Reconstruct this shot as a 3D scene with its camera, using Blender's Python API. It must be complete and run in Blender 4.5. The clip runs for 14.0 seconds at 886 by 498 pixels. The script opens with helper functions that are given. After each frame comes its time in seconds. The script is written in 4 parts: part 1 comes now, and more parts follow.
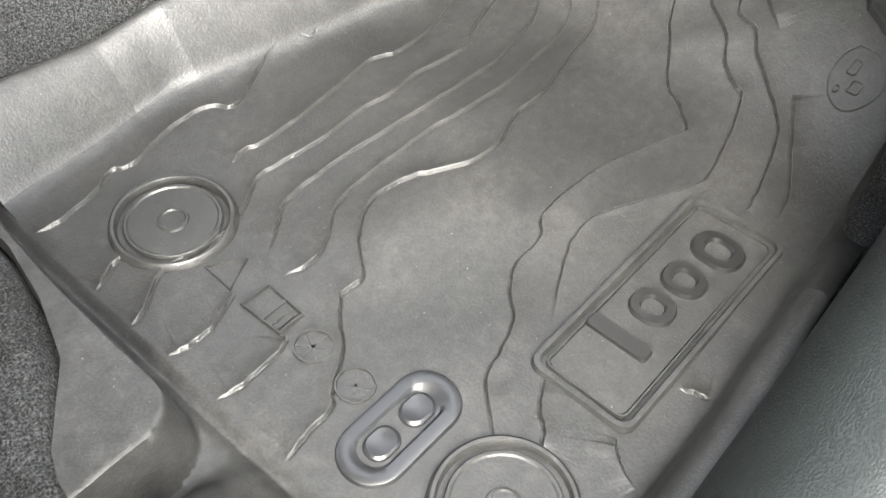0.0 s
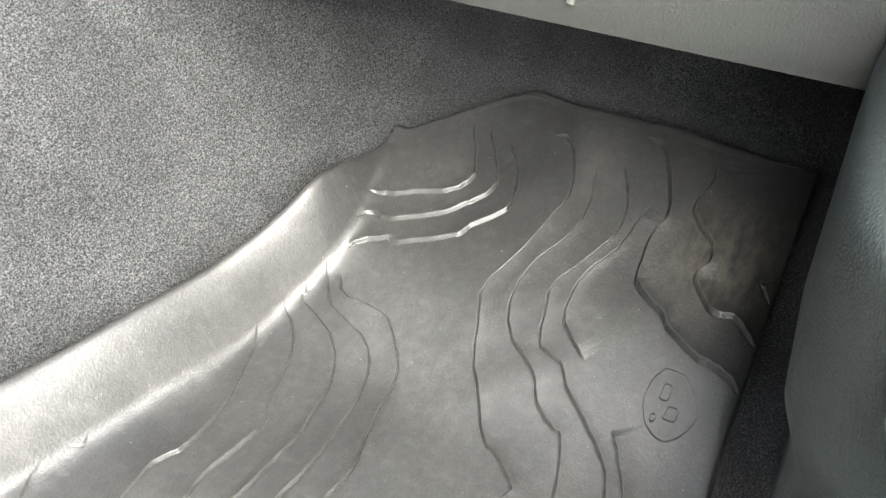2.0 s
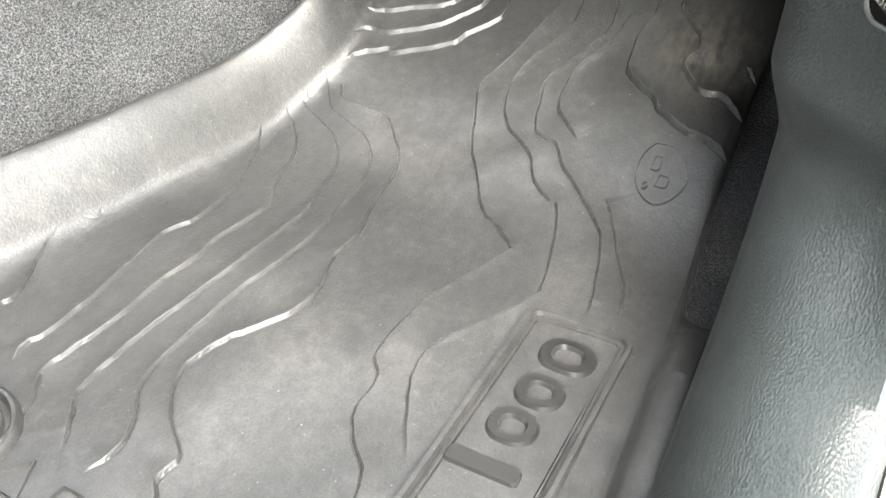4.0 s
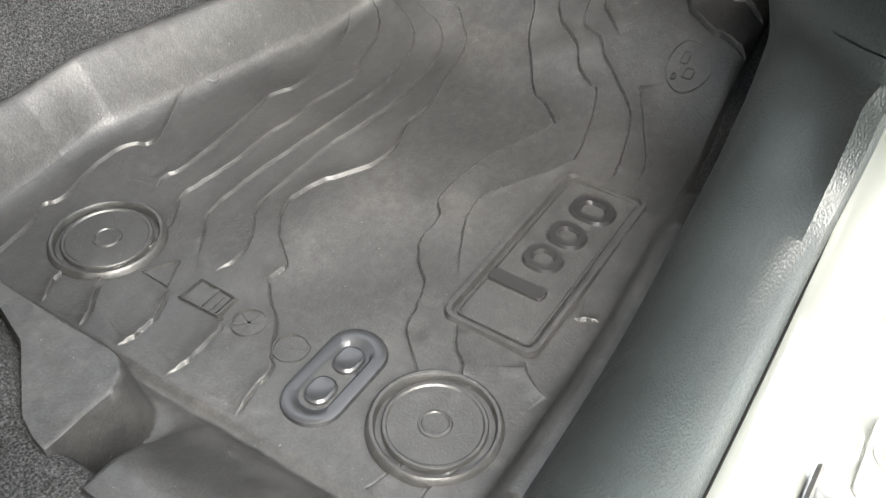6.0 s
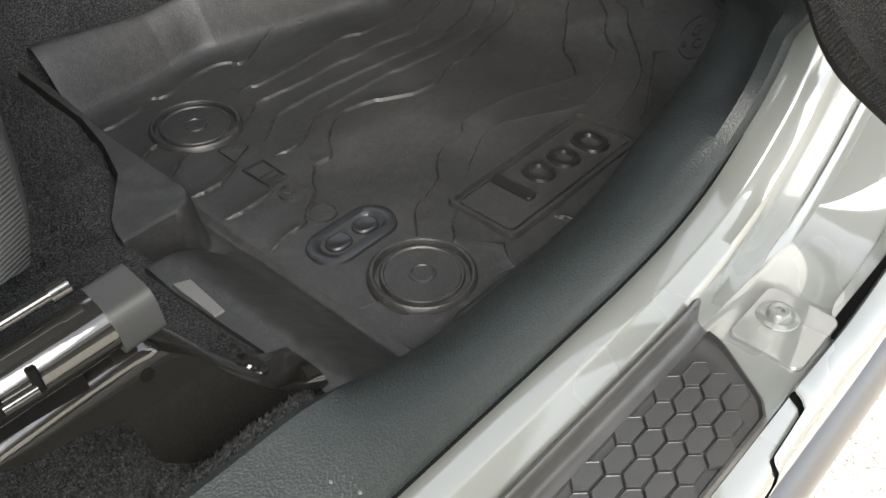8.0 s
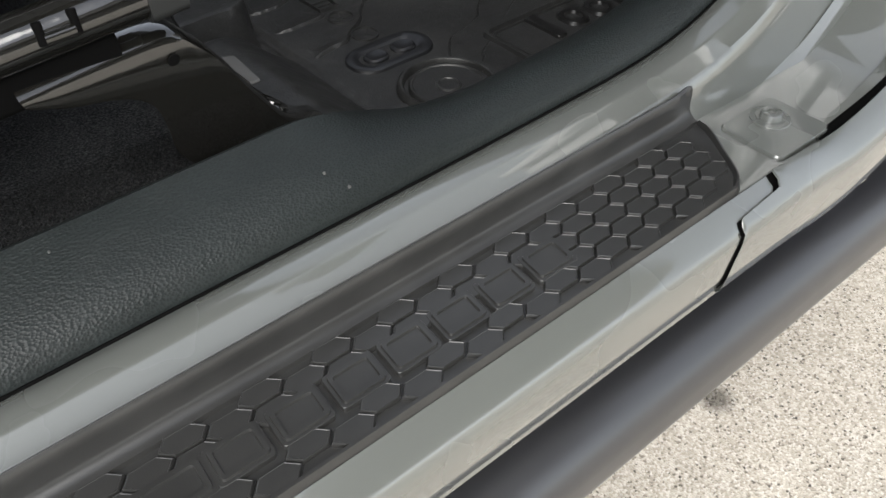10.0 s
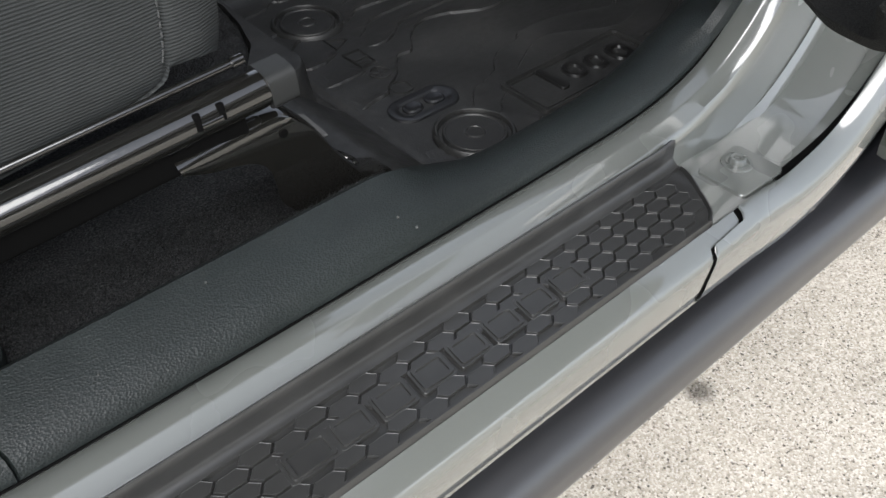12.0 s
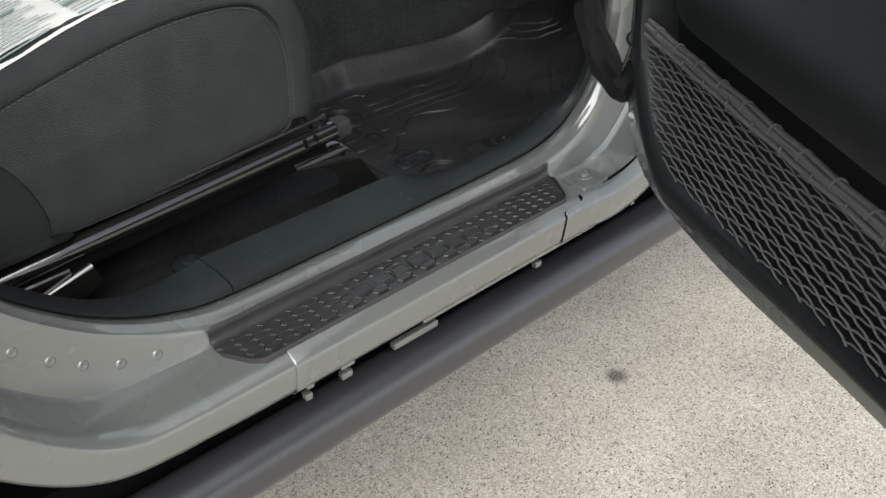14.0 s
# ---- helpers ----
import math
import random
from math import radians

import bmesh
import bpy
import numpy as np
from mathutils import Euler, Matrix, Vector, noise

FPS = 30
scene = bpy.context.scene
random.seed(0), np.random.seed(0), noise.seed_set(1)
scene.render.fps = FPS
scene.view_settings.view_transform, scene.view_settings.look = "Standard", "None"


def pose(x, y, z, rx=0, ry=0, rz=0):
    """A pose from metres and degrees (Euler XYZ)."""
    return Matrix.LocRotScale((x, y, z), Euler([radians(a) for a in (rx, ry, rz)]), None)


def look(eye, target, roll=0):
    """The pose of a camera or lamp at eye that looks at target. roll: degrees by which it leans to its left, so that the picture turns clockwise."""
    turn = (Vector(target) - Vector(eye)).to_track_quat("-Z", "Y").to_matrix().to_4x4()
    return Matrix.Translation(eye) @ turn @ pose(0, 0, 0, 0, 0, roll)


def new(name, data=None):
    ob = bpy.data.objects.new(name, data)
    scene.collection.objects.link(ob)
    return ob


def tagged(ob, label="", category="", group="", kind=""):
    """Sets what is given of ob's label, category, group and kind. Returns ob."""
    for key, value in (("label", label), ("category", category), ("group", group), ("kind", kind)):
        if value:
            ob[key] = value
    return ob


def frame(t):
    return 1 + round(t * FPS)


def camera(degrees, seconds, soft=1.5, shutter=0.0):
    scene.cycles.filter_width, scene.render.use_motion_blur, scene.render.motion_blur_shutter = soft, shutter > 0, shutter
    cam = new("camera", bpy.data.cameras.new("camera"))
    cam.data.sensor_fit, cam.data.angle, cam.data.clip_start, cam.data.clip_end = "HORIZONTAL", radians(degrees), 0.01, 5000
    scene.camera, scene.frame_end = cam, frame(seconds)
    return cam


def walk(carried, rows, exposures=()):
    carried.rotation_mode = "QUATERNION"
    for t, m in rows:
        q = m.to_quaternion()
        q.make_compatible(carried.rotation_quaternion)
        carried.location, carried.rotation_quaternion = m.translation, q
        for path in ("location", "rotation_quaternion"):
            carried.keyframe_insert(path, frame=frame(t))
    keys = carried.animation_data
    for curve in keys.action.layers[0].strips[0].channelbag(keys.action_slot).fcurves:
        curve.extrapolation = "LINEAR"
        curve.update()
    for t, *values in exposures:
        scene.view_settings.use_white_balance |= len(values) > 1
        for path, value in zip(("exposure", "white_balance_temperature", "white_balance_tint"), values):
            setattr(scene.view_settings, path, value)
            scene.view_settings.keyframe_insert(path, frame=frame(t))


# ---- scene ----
cam = camera(50.8, 14.0)
PATH = [
    (0, (0.359, 0.093, 1.035), (1.247, 0.826, -0.348), 2.6),
    (0.5, (0.400, 0.122, 1.036), (1.441, 0.868, -0.229), 2.5),
    (1, (0.439, 0.121, 1.043), (1.609, 0.881, -0.095), 1.6),
    (1.5, (0.468, 0.127, 1.054), (1.708, 0.849, -0.033), 0.8),
    (2, (0.464, 0.126, 1.064), (1.756, 0.820, 0.020), 1.2),
    (2.5, (0.453, 0.109, 1.060), (1.762, 0.798, 0.034), 0.9),
    (3, (0.429, 0.104, 1.021), (1.763, 0.781, 0.019), 0.9),
    (3.5, (0.398, 0.100, 0.988), (1.734, 0.765, -0.018), 1.8),
    (4, (0.370, 0.086, 0.966), (1.658, 0.742, -0.107), 1.3),
    (4.2, (0.358, 0.089, 0.968), (1.602, 0.706, -0.178), 1.8),
    (6.3, (0.265, 0.013, 1.061), (1.498, 0.795, -0.307), 1.7),
    (6.5, (0.268, 0.005, 1.085), (1.493, 0.808, -0.277), 1.5),
    (7, (0.25, -0.022, 1.11), (1.465, 0.812, -0.242), 1.4),
    (7.5, (0.218, -0.053, 1.073), (1.415, 0.836, -0.261), 1.4),
    (8, (0.179, -0.135, 1.046), (1.319, 0.852, -0.268), 1.1),
    (8.5, (0.126, -0.208, 1.006), (0.959, 0.673, -0.038), 1.6),
    (8.7, (0.122, -0.228, 0.990), (0.913, 0.678, -0.065), 0.4),
    (10.8, (0.137, -0.260, 0.980), (0.948, 0.605, -0.094), 1.5),
    (11, (0.154, -0.254, 0.981), (0.970, 0.612, -0.088), 1.3),
    (11.5, (0.128, -0.260, 1.001), (0.948, 0.610, -0.062), 0.9),
    (12, (0.027, -0.306, 1.092), (0.847, 0.561, 0.026), 1.3),
    (12.5, (-0.130, -0.381, 1.163), (0.713, 0.490, 0.119), 0.6),
    (13, (-0.240, -0.507, 1.236), (0.634, 0.405, 0.253), 0.2),
    (13.5, (-0.339, -0.684, 1.293), (0.551, 0.274, 0.371), -0.4),
    (14, (-0.368, -0.766, 1.304), (0.553, 0.214, 0.437), -0.4),
]
EXPOSURES = [(0, 4.75, 7000, 8), (1, 4.95, 7000, 8), (2.5, 5.35, 7000, 8), (4, 5.45, 7000, 8), (6.5, 4.15, 7000, 8), (7.5, 3.5, 7000, 8), (8, 2.75, 6900, 9), (8.5, 2.05, 6800, 9), (11, 1.5, 6500, 9), (12.5, 1.6, 6400, 10), (14, 1.12, 6500, 8)]
walk(cam, [(t, look(eye, target, roll)) for t, eye, target, roll in PATH],
     exposures=EXPOSURES)

# ---- world and light ----
world = bpy.data.worlds.new("world")
scene.world = world
world.use_nodes = True
wn = world.node_tree.nodes
sky = wn.new("ShaderNodeTexSky")
sky.sky_type = "NISHITA"
sky.sun_disc = False
sky.sun_elevation, sky.sun_rotation = radians(46), radians(220)
wn["Background"].inputs["Strength"].default_value = 0.13
haze = wn.new("ShaderNodeHueSaturation")
haze.inputs["Saturation"].default_value = 0.35
world.node_tree.links.new(sky.outputs[0], haze.inputs["Color"])
world.node_tree.links.new(haze.outputs[0], wn["Background"].inputs["Color"])
sun = new("sun", bpy.data.lights.new("sun", "SUN"))
sun.data.energy, sun.data.angle, sun.data.color = 1.6, radians(55), (1.0, 0.98, 0.95)
sun.matrix_world = look((-2.1, -2.9, 4.7), (0.4, 0.1, 0.6))


# ---- materials ----
def material(name, colour, rough=0.5, metal=0.0, coat=0.0, spec=0.5):
    m = bpy.data.materials.new(name)
    m.use_nodes = True
    b = m.node_tree.nodes["Principled BSDF"]
    b.inputs["Base Color"].default_value = (*colour, 1)
    b.inputs["Roughness"].default_value = rough
    b.inputs["Metallic"].default_value = metal
    b.inputs["Coat Weight"].default_value = coat
    b.inputs["Coat Roughness"].default_value = 0.04
    b.inputs["Specular IOR Level"].default_value = spec
    return m


def tex(m, kind, scale, detail=3.0, coord="Object", stretch=None):
    nt = m.node_tree
    co = nt.nodes.new("ShaderNodeTexCoord")
    t = nt.nodes.new(kind)
    t.inputs["Scale"].default_value = scale
    if kind == "ShaderNodeTexNoise":
        t.inputs["Detail"].default_value = detail
    src = co.outputs[coord]
    if stretch:
        mp = nt.nodes.new("ShaderNodeMapping")
        mp.inputs["Scale"].default_value = stretch
        nt.links.new(src, mp.inputs["Vector"])
        src = mp.outputs["Vector"]
    nt.links.new(src, t.inputs["Vector"])
    return t


def ramp(m, src, stops):
    nt = m.node_tree
    r = nt.nodes.new("ShaderNodeValToRGB")
    while len(r.color_ramp.elements) < len(stops):
        r.color_ramp.elements.new(0.5)
    for e, (p, c) in zip(r.color_ramp.elements, stops):
        e.position = p
        e.color = (*c, 1) if isinstance(c, tuple) else (c, c, c, 1)
    nt.links.new(src, r.inputs["Fac"])
    return r.outputs["Color"]


def link(m, src, socket):
    m.node_tree.links.new(src, m.node_tree.nodes["Principled BSDF"].inputs[socket])


def bump(m, heights, distance=0.001):
    """heights: (socket, strength) from the finest to the coarsest."""
    nt = m.node_tree
    last = None
    for src, strength in heights:
        b = nt.nodes.new("ShaderNodeBump")
        b.inputs["Strength"].default_value = strength
        b.inputs["Distance"].default_value = distance
        nt.links.new(src, b.inputs["Height"])
        if last:
            nt.links.new(last, b.inputs["Normal"])
        last = b.outputs["Normal"]
    link(m, last, "Normal")


def mixed(m, a, b, fac, mode="MIX"):
    nt = m.node_tree
    x = nt.nodes.new("ShaderNodeMix")
    x.data_type, x.blend_type = "RGBA", mode
    for src, sock in ((fac, x.inputs[0]), (a, x.inputs[6]), (b, x.inputs[7])):
        if hasattr(src, "is_output"):
            nt.links.new(src, sock)
        elif isinstance(src, tuple):
            sock.default_value = (*src, 1)
        else:
            sock.default_value = src
    return x.outputs[2]


# grey body paint with clear coat and a little dust
paint = material("grey_paint", (0.2, 0.205, 0.185), 0.32, 0.0, 1.0)
paint.node_tree.nodes["Principled BSDF"].inputs["Coat IOR"].default_value = 1.8
paint.node_tree.nodes["Principled BSDF"].inputs["Coat Roughness"].default_value = 0.02
link(paint, ramp(paint, tex(paint, "ShaderNodeTexNoise", 5, 2).outputs["Fac"], [(0.2, (0.110, 0.116, 0.108)), (0.8, (0.117, 0.123, 0.115))]), "Base Color")
link(paint, ramp(paint, tex(paint, "ShaderNodeTexNoise", 12, 2).outputs["Fac"], [(0.2, 0.25), (0.8, 0.29)]), "Roughness")
bump(paint, [(tex(paint, "ShaderNodeTexNoise", 900, 1).outputs["Fac"], 0.02)], 0.0005)

# black moulded rubber of the mat: scuffs and dust over a satin skin
rubber = material("black_rubber", (0.03, 0.03, 0.03), 0.5, spec=0.40)
dust = tex(rubber, "ShaderNodeTexNoise", 11, 6).outputs["Fac"]
scuff = tex(rubber, "ShaderNodeTexNoise", 45, 8, stretch=(1, 3.5, 1)).outputs["Fac"]
base = ramp(rubber, dust, [(0.30, (0.0118, 0.0121, 0.0121)), (0.55, (0.0170, 0.0172, 0.0170)), (0.74, (0.0255, 0.0253, 0.0246))])
mottle = ramp(rubber, tex(rubber, "ShaderNodeTexNoise", 130, 5).outputs["Fac"], [(0.3, 0.78), (0.7, 1.26)])
stipple = tex(rubber, "ShaderNodeTexNoise", 620, 3).outputs["Fac"]
speck = ramp(rubber, tex(rubber, "ShaderNodeTexNoise", 420, 2).outputs["Fac"], [(0.72, 0.0), (0.82, 1.0)])
base = mixed(rubber, base, mottle, 1.0, "MULTIPLY")
base = mixed(rubber, base, ramp(rubber, stipple, [(0.35, 0.78), (0.65, 1.26)]), 1.0, "MULTIPLY")
haze_marks = ramp(rubber, tex(rubber, "ShaderNodeTexNoise", 55, 9, stretch=(1.8, 1, 1)).outputs["Fac"], [(0.58, 0.0), (0.80, 0.45)])
base = mixed(rubber, base, (0.046, 0.0455, 0.044), haze_marks)
# dry dust that shoes left on the raised terrace by the kick panel
place_co = rubber.node_tree.nodes.new("ShaderNodeTexCoord")
spread = rubber.node_tree.nodes.new("ShaderNodeVectorMath")
spread.operation = "DISTANCE"
spread.inputs[1].default_value = (1.025, 0.200, 0.68)
rubber.node_tree.links.new(place_co.outputs["Object"], spread.inputs[0])
trodden = ramp(rubber, spread.outputs["Value"], [(0.020, 0.75), (0.060, 0.0)])
streak = ramp(rubber, tex(rubber, "ShaderNodeTexNoise", 70, 6, stretch=(1, 2.5, 1)).outputs["Fac"], [(0.38, 0.0), (0.62, 1.0)])
base = mixed(rubber, base, (0.055, 0.050, 0.040), mixed(rubber, trodden, streak, 1.0, "MULTIPLY"))
link(rubber, mixed(rubber, base, (0.12, 0.12, 0.115), speck), "Base Color")
link(rubber, ramp(rubber, scuff, [(0.3, 0.36), (0.7, 0.47)]), "Roughness")
bump(rubber, [(stipple, 0.42), (tex(rubber, "ShaderNodeTexNoise", 240, 3).outputs["Fac"], 0.22), (tex(rubber, "ShaderNodeTexNoise", 22, 3).outputs["Fac"], 0.35)], 0.0006)

rubber_gloss = material("polished_rubber", (0.0105, 0.0105, 0.0105), 0.3)
clear_badge = material("smoky_soft_plastic", (0.0095, 0.0100, 0.0112), 0.36, coat=0.1)

# black grained trim
trim = material("grained_black_trim", (0.018, 0.02, 0.02), 0.42, spec=0.30)
grain = tex(trim, "ShaderNodeTexVoronoi", 600, stretch=(1, 1.6, 1)).outputs["Distance"]
grain2 = tex(trim, "ShaderNodeTexNoise", 260, 3).outputs["Fac"]
tone = ramp(trim, tex(trim, "ShaderNodeTexNoise", 14, 5).outputs["Fac"], [(0.3, (0.0085, 0.0107, 0.0106)), (0.75, (0.0135, 0.0166, 0.0164))])
link(trim, mixed(trim, tone, ramp(trim, grain, [(0.15, 0.72), (0.7, 1.35)]), 1.0, "MULTIPLY"), "Base Color")
link(trim, ramp(trim, tex(trim, "ShaderNodeTexNoise", 60, 3).outputs["Fac"], [(0.3, 0.34), (0.7, 0.44)]), "Roughness")
bump(trim, [(grain, 0.42), (grain2, 0.1)], 0.0006)

# charcoal loop carpet
carpet_mat = material("charcoal_carpet", (0.04, 0.04, 0.042), 0.95, spec=0.15)
tuft = tex(carpet_mat, "ShaderNodeTexNoise", 760, 4).outputs["Fac"]
tuft2 = tex(carpet_mat, "ShaderNodeTexNoise", 1300, 2).outputs["Fac"]
patch = ramp(carpet_mat, tex(carpet_mat, "ShaderNodeTexNoise", 14, 3).outputs["Fac"], [(0.3, 0.75), (0.7, 1.15)])
wool = ramp(carpet_mat, tuft, [(0.36, (0.009, 0.009, 0.010)), (0.52, (0.031, 0.032, 0.033)), (0.70, (0.074, 0.076, 0.078))])
link(carpet_mat, mixed(carpet_mat, wool, patch, 1.0, "MULTIPLY"), "Base Color")
bump(carpet_mat, [(tuft2, 0.6), (tuft, 1.0)], 0.003)

# seat cloth, plain woven
cloth = material("dark_grey_cloth", (0.045, 0.045, 0.045), 0.85, spec=0.2)
twill = tex(cloth, "ShaderNodeTexWave", 140, stretch=(0.08, 0.2, 1))
twill.bands_direction = "Z"
weave = twill.outputs["Fac"]
thread = ramp(cloth, tex(cloth, "ShaderNodeTexNoise", 18, 5).outputs["Fac"], [(0.3, (0.0250, 0.0272, 0.0274)), (0.7, (0.037, 0.0395, 0.0398))])
link(cloth, mixed(cloth, thread, ramp(cloth, weave, [(0.2, 0.80), (0.8, 1.16)]), 1.0, "MULTIPLY"), "Base Color")
bump(cloth, [(tex(cloth, "ShaderNodeTexNoise", 900, 2).outputs["Fac"], 0.4), (weave, 0.55)], 0.0007)
piping_mat = material("grey_thread", (0.05, 0.052, 0.052), 0.7)

gloss_black = material("gloss_black_steel", (0.008, 0.0078, 0.007), 0.12, coat=1.0, spec=0.6)
link(gloss_black, ramp(gloss_black, tex(gloss_black, "ShaderNodeTexNoise", 60, 4).outputs["Fac"], [(0.3, 0.06), (0.75, 0.16)]), "Roughness")
bump(gloss_black, [(tex(gloss_black, "ShaderNodeTexNoise", 70, 2).outputs["Fac"], 0.25)], 0.0010)
grey_cap = material("grey_plastic", (0.020, 0.021, 0.021), 0.48, spec=0.25)
tab_mat = material("pale_grey_plastic", (0.075, 0.075, 0.073), 0.5)
rim_mat = material("pale_grey_rim", (0.05, 0.054, 0.052), 0.45)
dull_black = material("dull_black_steel", (0.008, 0.008, 0.008), 0.5, spec=0.25)
door_black = material("dull_black_door_panel", (0.0085, 0.0098, 0.0096), 0.5, spec=0.28)
bump(door_black, [(tex(door_black, "ShaderNodeTexVoronoi", 520).outputs["Distance"], 0.4)], 0.0005)
steel = material("zinc_steel", (0.5, 0.5, 0.48), 0.3, 1.0)
# near-black of the underbody, also put into gaps and holes as their shade
void = material("underbody_and_shade_black", (0.003, 0.003, 0.003), 0.95, spec=0.05)

# satin powder coat of the rock rail
powder = material("satin_black_powder_coat", (0.030, 0.030, 0.033), 0.3, spec=0.9)
link(powder, ramp(powder, tex(powder, "ShaderNodeTexNoise", 25, 5).outputs["Fac"], [(0.3, 0.30), (0.7, 0.36)]), "Roughness")
bump(powder, [(tex(powder, "ShaderNodeTexNoise", 900, 2).outputs["Fac"], 0.06)], 0.0003)

# sill guard, moulded black plastic
guard_mat = material("moulded_black_plastic", (0.022, 0.021, 0.02), 0.29, spec=0.5)
link(guard_mat, ramp(guard_mat, tex(guard_mat, "ShaderNodeTexNoise", 35, 5).outputs["Fac"], [(0.3, (0.0240, 0.0240, 0.0235)), (0.75, (0.0360, 0.0358, 0.0348))]), "Base Color")
bump(guard_mat, [(tex(guard_mat, "ShaderNodeTexNoise", 1100, 2).outputs["Fac"], 0.15)], 0.0004)

# ground: pale seeded aggregate
ground_mat = material("pale_aggregate", (0.45, 0.41, 0.36), 0.75, spec=0.3)
cell = tex(ground_mat, "ShaderNodeTexVoronoi", 330)
sep = ground_mat.node_tree.nodes.new("ShaderNodeSeparateColor")
ground_mat.node_tree.links.new(cell.outputs["Color"], sep.inputs[0])
stone = ramp(ground_mat, sep.outputs[0], [(0.0, (0.09, 0.080, 0.068)), (0.04, (0.22, 0.192, 0.155)), (0.10, (0.37, 0.325, 0.267)), (0.6, (0.51, 0.46, 0.385)), (1.0, (0.66, 0.615, 0.545))])
drift = ramp(ground_mat, tex(ground_mat, "ShaderNodeTexNoise", 4, 4).outputs["Fac"], [(0.3, 0.85), (0.7, 1.08)])
spot_co = ground_mat.node_tree.nodes.new("ShaderNodeTexCoord")
spot = ground_mat.node_tree.nodes.new("ShaderNodeVectorMath")
spot.operation = "DISTANCE"
ground_mat.node_tree.links.new(spot_co.outputs["Object"], spot.inputs[0])
spot.inputs[1].default_value = (0.94, 0.09, 0.0)
stain = ramp(ground_mat, spot.outputs["Value"], [(0.012, 0.35), (0.03, 1.0)])
stone = mixed(ground_mat, stone, stain, 1.0, "MULTIPLY")
link(ground_mat, mixed(ground_mat, stone, drift, 1.0, "MULTIPLY"), "Base Color")
bump(ground_mat, [(cell.outputs["Distance"], 0.7)], 0.0015)

net_mat = material("grey_elastic_cord", (0.12, 0.117, 0.112), 0.8)
bump(net_mat, [(tex(net_mat, "ShaderNodeTexWave", 420).outputs["Fac"], 0.5)], 0.0006)
webbing = material("black_webbing", (0.02, 0.02, 0.019), 0.8, spec=0.25)
wv = tex(webbing, "ShaderNodeTexWave", 240, stretch=(1, 1, 1))
wv.inputs["Distortion"].default_value = 1.5
cross = tex(webbing, "ShaderNodeTexVoronoi", 900, stretch=(1, 1.6, 0.75))
link(webbing, ramp(webbing, cross.outputs["Distance"], [(0.08, (0.050, 0.049, 0.046)), (0.5, (0.006, 0.006, 0.0055))]), "Base Color")
bump(webbing, [(cross.outputs["Distance"], 0.8), (wv.outputs["Fac"], 0.6)], 0.001)
paper = material("printed_paper", (0.75, 0.74, 0.7), 0.6)
ink = material("grey_ink", (0.2, 0.26, 0.24), 0.7)
dash_mat = material("grey_dash_plastic", (0.016, 0.0172, 0.0165), 0.55, spec=0.3)
bump(dash_mat, [(tex(dash_mat, "ShaderNodeTexVoronoi", 700).outputs["Distance"], 0.3)], 0.0005)
# lining of the unseen cabin top, kept dark to bounce little light
headliner = material("black_headliner", (0.05, 0.05, 0.05), 0.9)


# ---- building helpers ----
def part(name, bm, mat, parent=None, label="", smooth=True, sharp=40):
    me = bpy.data.meshes.new(name)
    bmesh.ops.recalc_face_normals(bm, faces=bm.faces)
    bm.to_mesh(me)
    bm.free()
    me.materials.append(mat)
    if smooth:
        me.shade_smooth()
        me.set_sharp_from_angle(angle=radians(sharp))
    ob = new(name, me)
    if parent:
        ob.parent = parent
    return tagged(ob, label)


def thing(name, label, category, kind="", at=(0, 0, 0), group=""):
    ob = new(name)
    ob.location = at
    ob.empty_display_size = 0.05
    return tagged(ob, label, category, group, kind)


def loft(bm, sections, closed=False, caps=False):
    rows = [[bm.verts.new(p) for p in s] for s in sections]
    n = len(rows[0])
    for a, b in zip(rows, rows[1:]):
        for i in range(n if closed else n - 1):
            j = (i + 1) % n
            try:
                bm.faces.new((a[i], a[j], b[j], b[i]))
            except ValueError:
                pass
    if caps:
        bm.faces.new(rows[0])
        bm.faces.new(rows[-1][::-1])
    return bm


def smooth_path(points, n):
    """n points along a Catmull-Rom curve through the given ones."""
    pts = [Vector(p) for p in points]
    pts = [2 * pts[0] - pts[1]] + pts + [2 * pts[-1] - pts[-2]]
    out = []
    for k in range(n):
        u = k / (n - 1) * (len(pts) - 3)
        i = min(int(u), len(pts) - 4)
        f = u - i
        a, b, c, d = pts[i:i + 4]
        out.append(0.5 * (2 * b + (c - a) * f + (2 * a - 5 * b + 4 * c - d) * f * f + (3 * b - a - 3 * c + d) * f ** 3))
    return out


def sweep(bm, path, section, up=Vector((0, 0, 1)), closed=True, caps=True):
    """section: (side, up) offsets, carried along the path."""
    rows = []
    for i, p in enumerate(path):
        t = (path[min(i + 1, len(path) - 1)] - path[max(i - 1, 0)]).normalized()
        s = t.cross(up).normalized()
        u = s.cross(t)
        rows.append([p + s * a + u * b for a, b in section])
    return loft(bm, rows, closed, caps)


def circle(r, n=12, squash=1.0):
    return [(r * math.cos(2 * math.pi * k / n), squash * r * math.sin(2 * math.pi * k / n)) for k in range(n)]


def lathe(bm, profile, n=40, centre=(0, 0, 0)):
    rows = []
    for k in range(n + 1):
        a = 2 * math.pi * k / n
        rows.append([(centre[0] + r * math.cos(a), centre[1] + r * math.sin(a), centre[2] + z) for r, z in profile])
    loft(bm, rows)
    bmesh.ops.remove_doubles(bm, verts=bm.verts, dist=1e-5)
    return bm


